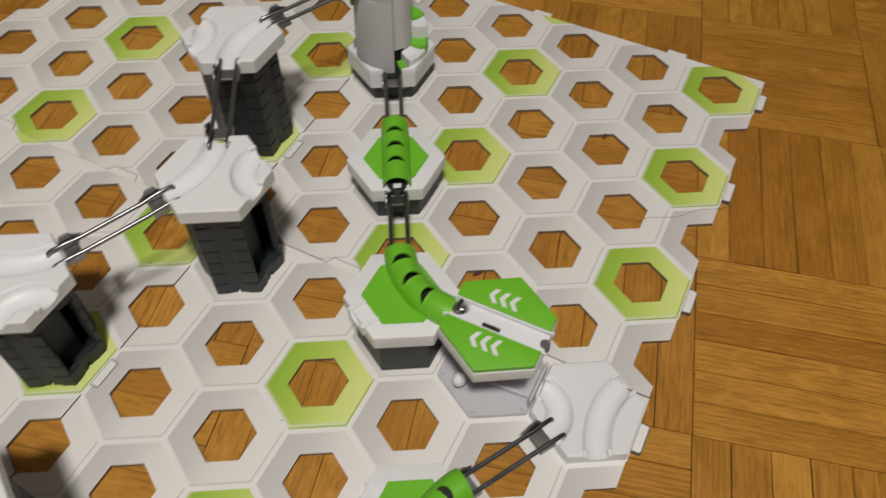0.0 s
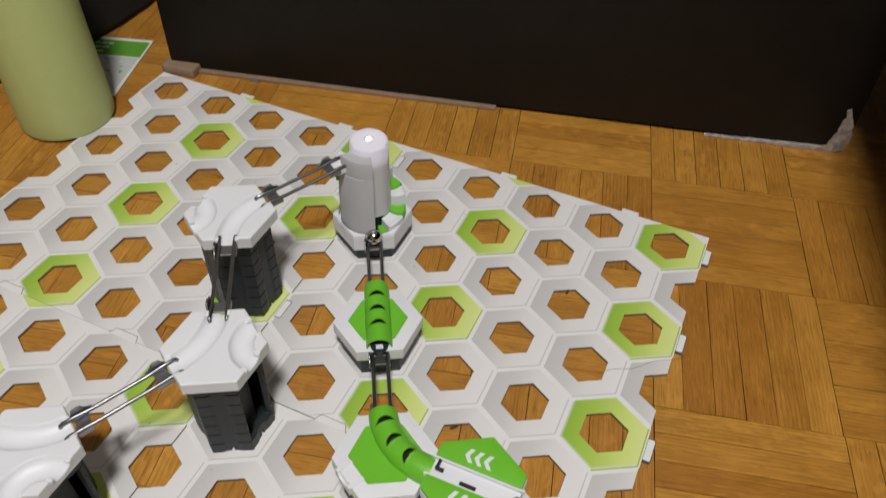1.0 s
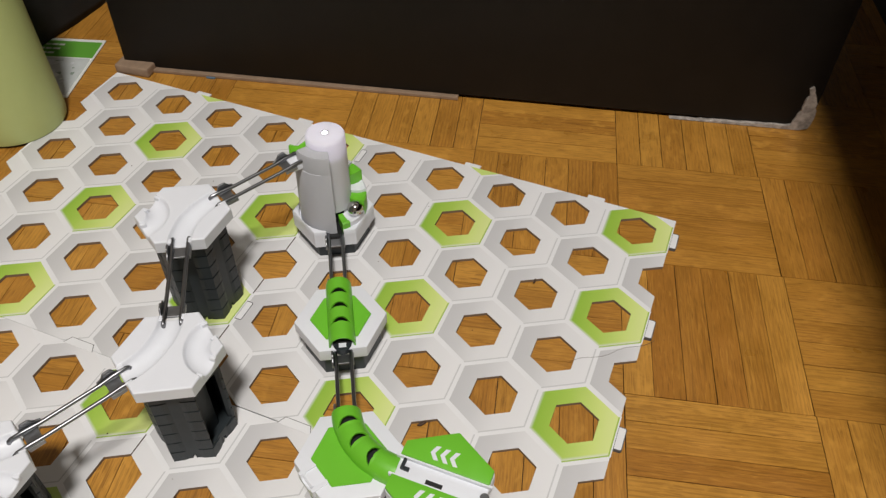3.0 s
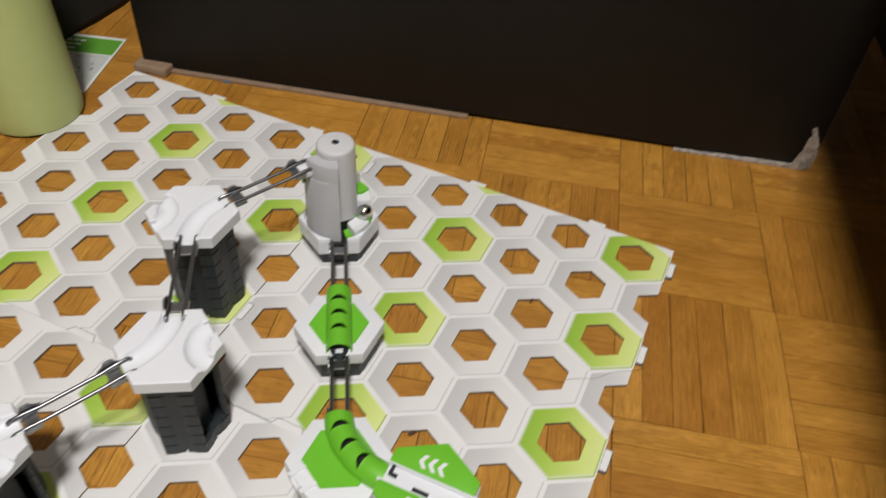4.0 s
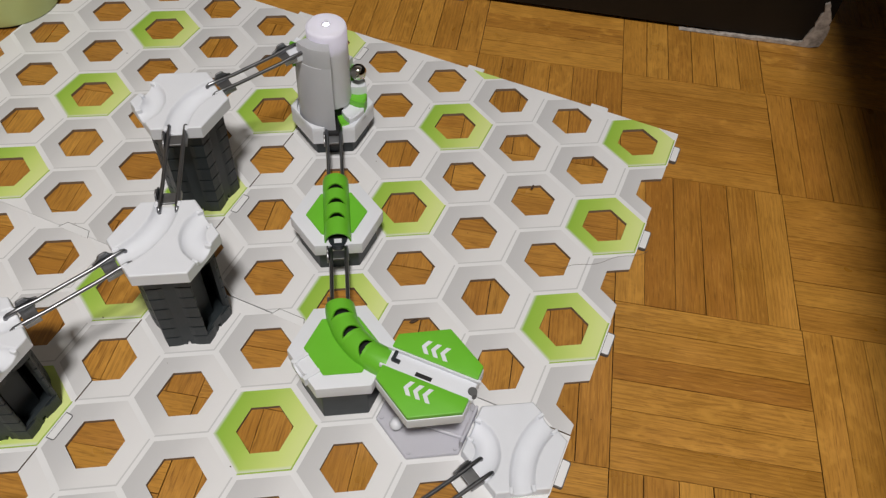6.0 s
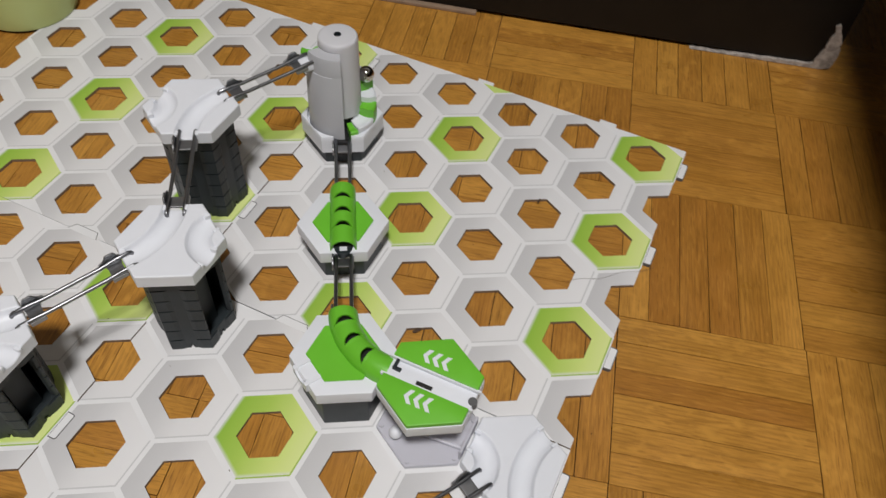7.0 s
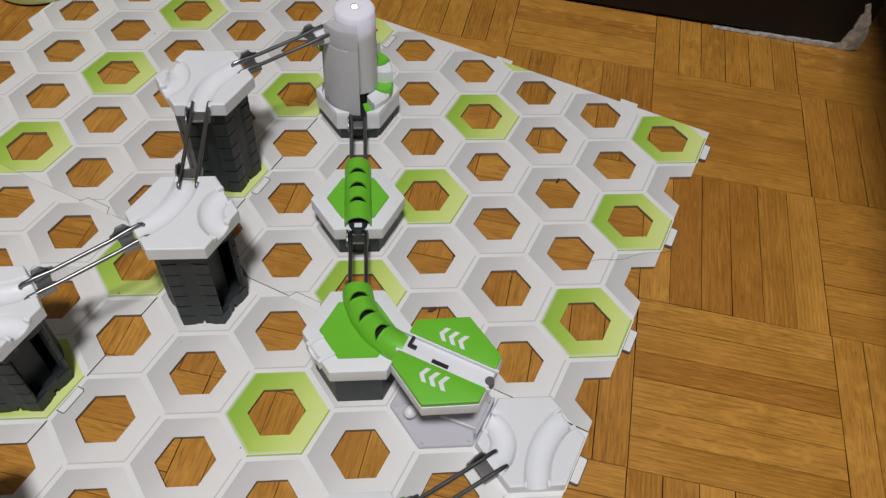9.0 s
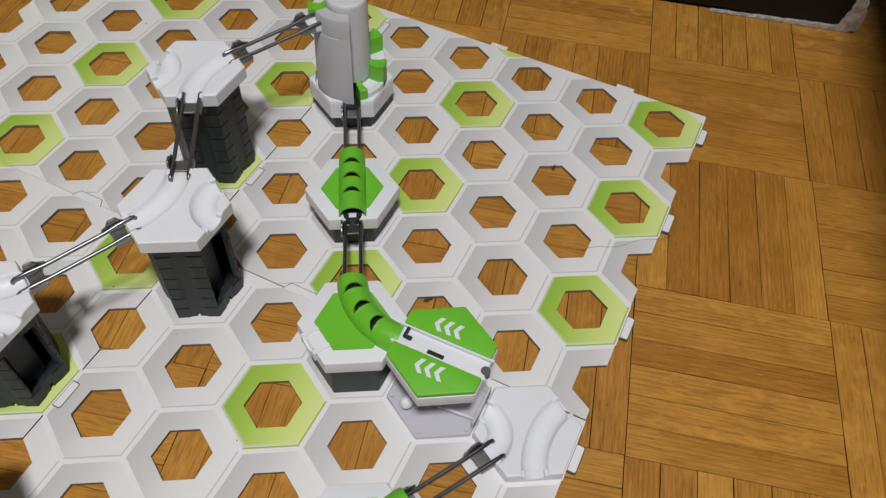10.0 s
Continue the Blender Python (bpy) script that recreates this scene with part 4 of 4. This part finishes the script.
def board():
    b = empty("game_board", Matrix.Identity(4), label="white cardboard game board printed with grey and green hexagon fields", category="game board", group="interlocking game boards")
    for row in range(6):
        even = row % 2 == 0
        for k in range(5 if even else 6):
            s = k + 0.5 if even else float(k)
            kind = "full" if even or 0 < k < 5 else ("right" if k == 0 else "left")
            green = (even and k == 0) or (not even and k == 3)
            p = E150 * (s * P) + E240 * (0.75 * RC + row * 1.5 * RC)
            part("field", field(kind, row, green), None, b, "green gradient field" if green else "", at=Matrix.Translation(p + Vector((0, 0, ZP))))
        # filler triangles between outer fields along the two long edges
    for edge, rowpos, sign in ((0, 0.0, 1), (5, 9 * RC, -1)):
        for k in range(1, 5) if edge else range(0, 6):
            c = E150 * ((k if edge == 0 else k - 0.5) * P) + E240 * rowpos
            inn = E240 * sign
            tip = c + inn * (0.25 * RC)
            a, bb = c + E150 * (P / 4) + inn * GAP, c - E150 * (P / 4) + inn * GAP
            if k == 0:
                bb = c + inn * GAP
            if k == 5:
                a = c + inn * GAP
            o = [(a.x, a.y), (tip.x, tip.y), (bb.x, bb.y)]
            ar = sum(o[i][0] * o[(i + 1) % 3][1] - o[(i + 1) % 3][0] * o[i][1] for i in range(3))
            part("edge_web", prism(o if ar > 0 else o[::-1], 0.0, ZP), PALE_GREEN if edge == 0 and k == 3 else BOARD, b)
    # connector tabs along the long edge, let into the next board
    for k in (1.55, 3.48):
        for name, e, z, mat in (("slot", 0.0004, ZP + 0.00006, EDGE_GREY), ("tab", 0.0, ZP + 0.00012, BOARD)):
            o = [E150 * (k * P + u) + E240 * (9 * RC + v) for u, v in ((-0.0118 - e, 0.0009), (-0.0088 - e, -0.0046 - e), (0.0088 + e, -0.0046 - e), (0.0118 + e, 0.0009))]
            part(name, prism([(v.x, v.y) for v in o[::-1]], ZP - 0.0005, z), mat, b)
    # connector tabs
    for row in (0, 2, 4):
        for sd in (-1,):
            p = E150 * (-0.0026) + E240 * (0.75 * RC + row * 1.5 * RC + 0.0005)
            for name, e, z, mat in (("tab", 0.0, ZP + 0.00014, BOARD), ("tab_gap", 0.00034, ZP + 0.00006, EDGE_GREY)):
                o = [(-0.0026, 0.0085 + e), (-0.0026, -0.0085 - e)]
                o += [(0.0011 + (0.0015 + e) * math.sin(q), -0.0070 - (0.0015 + e) * math.cos(q)) for q in (0.3, 0.8, 1.3)]
                o += [(0.0011 + (0.0015 + e) * math.sin(q), 0.0070 + (0.0015 + e) * math.cos(q)) for q in (1.3, 0.8, 0.3)]
                part(name, prism(o, 0.0, z, 0.0004 if not e else 0.0, 1), mat, b, at=Matrix.Translation(p) @ pose(0, 0, 0, 0, 0, -30))
    for k in (1.0, 3.0):
        p = E150 * (k * P + 0.012) - E240 * 0.0022
        part("tab", box(-0.0072, 0.0072, -0.0022, 0.0026, 0.0, ZP - 0.0006, 0.0005), BOARD, b, at=Matrix.Translation(p) @ pose(0, 0, 0, 0, 0, -30))
    return b


first_board = board()
first_board.matrix_basis = Matrix.Translation(CORNER)
for i, j in ((1, 0), (0, 1), (1, 1)):
    copy_thing(first_board, Matrix.Translation(CORNER + E150 * (5 * P * i) + E240 * (9 * RC * j - (0.0006 if i and j else 0))))

# ---- bits lying about ----
HAIR = painted("hair", (0.10, 0.08, 0.07), 0.6)
BARK = painted("bark", (0.07, 0.04, 0.025), 0.8)
strand = [Vector((0.200 + 0.064 * k / 14, 0.1022 + 0.0095 * (k / 14) ** 1.4 + 0.0012 * math.sin(k * 0.9), ZP + 0.0001)) for k in range(15)]
tagged(part("hair", tube(strand, 0.00013, 5), HAIR), "single fine dark hair lying across the board", "hair")
for k, (x, y, turn, size) in enumerate(((0.1925, 0.1775, 55, 1.0), (0.0935, 0.068, 20, 1.3))):
    bm = bmesh.new()
    bmesh.ops.create_icosphere(bm, subdivisions=2, radius=1.0)
    for v in bm.verts:
        j = 1 + 0.35 * noise.noise(v.co * 2 + Vector((k, 0, 0)))
        v.co = Vector((v.co.x * 0.0024 * j, v.co.y * 0.0009 * j, v.co.z * 0.0008 * j)) * size
    tagged(part("wood_crumb", bm, BARK, smooth=True, at=Matrix.Translation((x, y, (ZP + 0.0006) if k == 0 else 0.0010)) @ pose(0, 0, 0, 0, 0, turn)), "small dark brown wood crumb by a board hole", "crumb", "crumbs")
rs = random.Random(11)
for k in range(22):
    x, y = rs.uniform(-0.14, 0.28), rs.uniform(-0.05, 0.36)
    bm = bmesh.new()
    bmesh.ops.create_icosphere(bm, subdivisions=1, radius=rs.uniform(0.00025, 0.0005))
    tagged(part("dust_speck", bm, BARK, at=Matrix.Translation((x, y, ZP + 0.0002 if (x < 0.2) else 0.0002))), "tiny dark dust speck", "dust", "dust specks")

# ---- parquet strips ----
NS = 6
U_LINE = {-2: -0.2475, -1: -0.1255, 0: 0.0, 1: 0.1215, 2: 0.2440}     # joints between blocks, along the cabinet
V_LINE = {1: 0.1215, 0: 0.0015, -1: -0.1160, -2: -0.2403, -3: -0.3605}
LEAN = {-3: 0.0032, -2: 0.0022, -1: 0.0008, 0: -0.0002}                  # how far one uneven joint wanders, row by row
# strip tones, with the sheen that darkens crosswise blocks painted into them
SHEEN_TONE = {(0, -3): (0, 3, 2, -3, 1, 1), (0, -2): (1, -3, -2, -3, -1, 0), (0, -1): (0, 0, -1, 0, 0, -1), (0, 0): (1, 0, 1, 1, 0, 0), (-1, 0): (2, 3, 2, 3, 2, 1),
        (-1, -1): (0, -1, 0, 1, -1, -1), (1, -1): (-2, -3, -2, -1, -2, -2), (1, -2): (-1, 0, -1, 0, 1, 0), (1, 0): (1, 2, 1, 1, 2, 1), (-1, -3): (0, -2, 0, -1, -1, -2)}


def joint(lines, i, pitch):
    lo, hi = min(lines), max(lines)
    return lines[i] if i in lines else lines[lo] + (i - lo) * pitch if i < lo else lines[hi] + (i - hi) * pitch


def strip_mesh(name, tone):
    """One oak strip of unit outline 0.12 x 0.02, its tone kept in an attribute."""
    bm = prism([(-0.06, -0.01), (0.06, -0.01), (0.06, 0.01), (-0.06, 0.01)], -0.004, 0.0)
    uvl = bm.loops.layers.uv.new("UVMap")
    for f in bm.faces:
        for l in f.loops:
            l[uvl].uv = (l.vert.co.x, l.vert.co.y)
    me = bpy.data.meshes.new(name)
    bm.to_mesh(me)
    bm.free()
    at = me.attributes.new("tone", "FLOAT", "FACE")
    at.data.foreach_set("value", [tone] * len(me.polygons))
    me.materials.append(OAK)
    return me


strips = {k: strip_mesh("parquet_strip", k / 3) for k in range(-3, 4)}
verts, faces, tones = [], [], []
rng = random.Random(5)
for a in range(-19, 10):
    for b in range(-21, 8):
        u0, u1, v0, v1 = joint(U_LINE, a, 0.1215), joint(U_LINE, a + 1, 0.1215), joint(V_LINE, b, 0.1203), joint(V_LINE, b + 1, 0.1203)
        if u0 < -2.4 or u1 > 1.21 or v0 < -2.6 or v1 > 0.91:
            continue
        u0, u1 = u0 + (LEAN.get(b, 0.0) if a == 1 else 0), u1 + (LEAN.get(b, 0.0) if a == 0 else 0)
        along = (a + b) % 2 != 0
        near = -4 <= a <= 1 and -4 <= b <= 0 or (a, b) in ((-5, -1), (-5, 0), (-5, -2)) or (a >= -3 and a <= 1 and b == -5)
        cuts = [(k + (rng.uniform(-0.035, 0.035) if 0 < k < NS else 0)) / NS for k in range(NS + 1)]
        for k in range(NS):
            f, w = (cuts[k] + cuts[k + 1]) / 2, cuts[k + 1] - cuts[k]
            long, wide = (u1 - u0, (v1 - v0) * w) if along else (v1 - v0, (u1 - u0) * w)
            cx, cy, rz = ((u0 + u1) / 2, v0 + (v1 - v0) * f, 0) if along else (u0 + (u1 - u0) * f, (v0 + v1) / 2, 90)
            dz = rng.uniform(-0.00025, 0.0)
            long, wide = long - rng.uniform(0.0004, 0.0009), wide - rng.uniform(0.00028, 0.00066)
            tone = SHEEN_TONE[a, b][k] if (a, b) in SHEEN_TONE else rng.choice((-2, -1, -1, 0, 0, 0, 1, 1, 2))
            if near:
                part("strip", strips[tone], None, floor, at=pose(cx, cy, dz, 0, 0, rz + rng.choice((0, 180)) + rng.uniform(-0.14, 0.14)) @ Matrix.Diagonal((long / 0.12, wide / 0.02, 1, 1)))
            else:
                i0 = len(verts)
                hx, hy = (long / 2, wide / 2) if along else (wide / 2, long / 2)
                for z in (-0.004, dz):
                    verts += [(cx - hx, cy - hy, z), (cx + hx, cy - hy, z), (cx + hx, cy + hy, z), (cx - hx, cy + hy, z)]
                faces += [(i0 + 4, i0 + 5, i0 + 6, i0 + 7)] + [(i0 + q, i0 + (q + 1) % 4, i0 + 4 + (q + 1) % 4, i0 + 4 + q) for q in range(4)]
                tones += [tone / 3] * 5
me = bpy.data.meshes.new("parquet_rest")
me.from_pydata(verts, [], faces)
uvl = me.uv_layers.new(name="UVMap")
for poly in me.polygons:
    for li in poly.loop_indices:
        v = me.vertices[me.loops[li].vertex_index].co
        b = poly.index // 5 * 8
        c0, c1 = Vector(verts[b]), Vector(verts[b + 2])
        long_x = abs(c1.x - c0.x) > abs(c1.y - c0.y)
        uvl.data[li].uv = (v.x, v.y) if long_x else (v.y, v.x)
me.attributes.new("tone", "FLOAT", "FACE").data.foreach_set("value", tones)
me.materials.append(OAK)
tagged(part("strips_beyond", me, None, floor), kind="stuff")

# ---- what moves ----
CLIMB = [(1.15, 276, 0.0320), (1.3, 282, 0.0325), (1.5, 286, 0.0340), (1.6, 291, 0.0365), (1.7, 292, 0.0385), (1.8, 291, 0.0396), (1.9, 290, 0.0400), (2.0, 293, 0.0400), (2.1, 302, 0.0398), (2.2, 313, 0.0394),
         (2.35, 319, 0.0393), (3.3, 324, 0.0398), (3.5, 327, 0.0403), (3.8, 334, 0.0403), (4.05, 345, 0.0401), (4.3, 347, 0.0423), (4.5, 349, 0.0453),
         (4.75, 351, 0.0525), (4.9, 355, 0.0547), (5.1, 359, 0.0553), (5.55, 362, 0.0553), (5.75, 366, 0.0555), (6.3, 376, 0.0585), (6.7, 383, 0.0603), (7.0, 385, 0.0605), (7.2, 386, 0.0617), (7.3, 389, 0.0648), (7.4, 396, 0.0662), (7.5, 412, 0.0665), (8.0, 418, 0.0668),
         (8.4, 419, 0.0668), (8.6, 424, 0.0660), (8.85, 445, 0.0670), (9.4, 452, 0.0720), (10.0, 456, 0.0740)]


def motions():
    # marble: out of the bent tunnel's mouth, over the short track, through the straight tunnel, into the lift, then up its stairs
    cx, cy, r = arc_wide(30)
    c = cell(1, 0.5)
    rows = [(0.0, Vector((0.0772, 0.0122, ZB + 0.0040)))]
    for t, deg in ((0.1, 234), (0.18, 212), (0.26, 184)):
        rows.append((t, c + Vector((cx + r * math.cos(radians(deg)), cy + r * math.sin(radians(deg)), ZB + 0.0012))))
    for t, row, z in ((0.33, 1.25, 0.0415), (0.4, 1.66, 0.0380), (0.5, 2.2, ZL + 0.002), (0.6, 2.95, ZL), (0.7, 3.72, ZL), (0.8, 3.93, ZL), (1.0, 3.97, ZL)):
        rows.append((t, Vector((S, row * P, z))))
    for t, az, z in CLIMB:
        rows.append((t, Vector((S + 0.0210 * math.cos(radians(az)), 4.5 * P + 0.0210 * math.sin(radians(az)), z))))
    walk(ball, [(t, Matrix.Translation(p)) for t, p in rows])
    # the green stairs rise and sink together
    low, high = Matrix.Identity(4), Matrix.Translation((0, 0, 0.0105))
    beat = [(0.0, low), (1.25, low), (2.5, high), (3.85, low), (5.15, high), (6.4, low), (7.65, high), (8.9, low), (10.0, high)]
    for stair in lifters:
        walk(stair, beat)
    # blinking is made by moving the always lit diode: up into the milky cap for lit, down into the column for dark
    up, down = Matrix.Translation((0, 0, 0.0872)), Matrix.Translation((0, 0, 0.0490))
    keys = [(0.0, up)]
    for on, off in ((None, 3.25), (4.05, 4.83), (5.60, 6.40), (7.25, 8.03), (8.76, 9.53)):
        if on is not None:
            keys += [(on, down), (on + 0.034, up)]
        keys += [(off, up), (off + 0.034, down)]
    keys.append((10.0, down))
    walk(diode, keys)


motions()
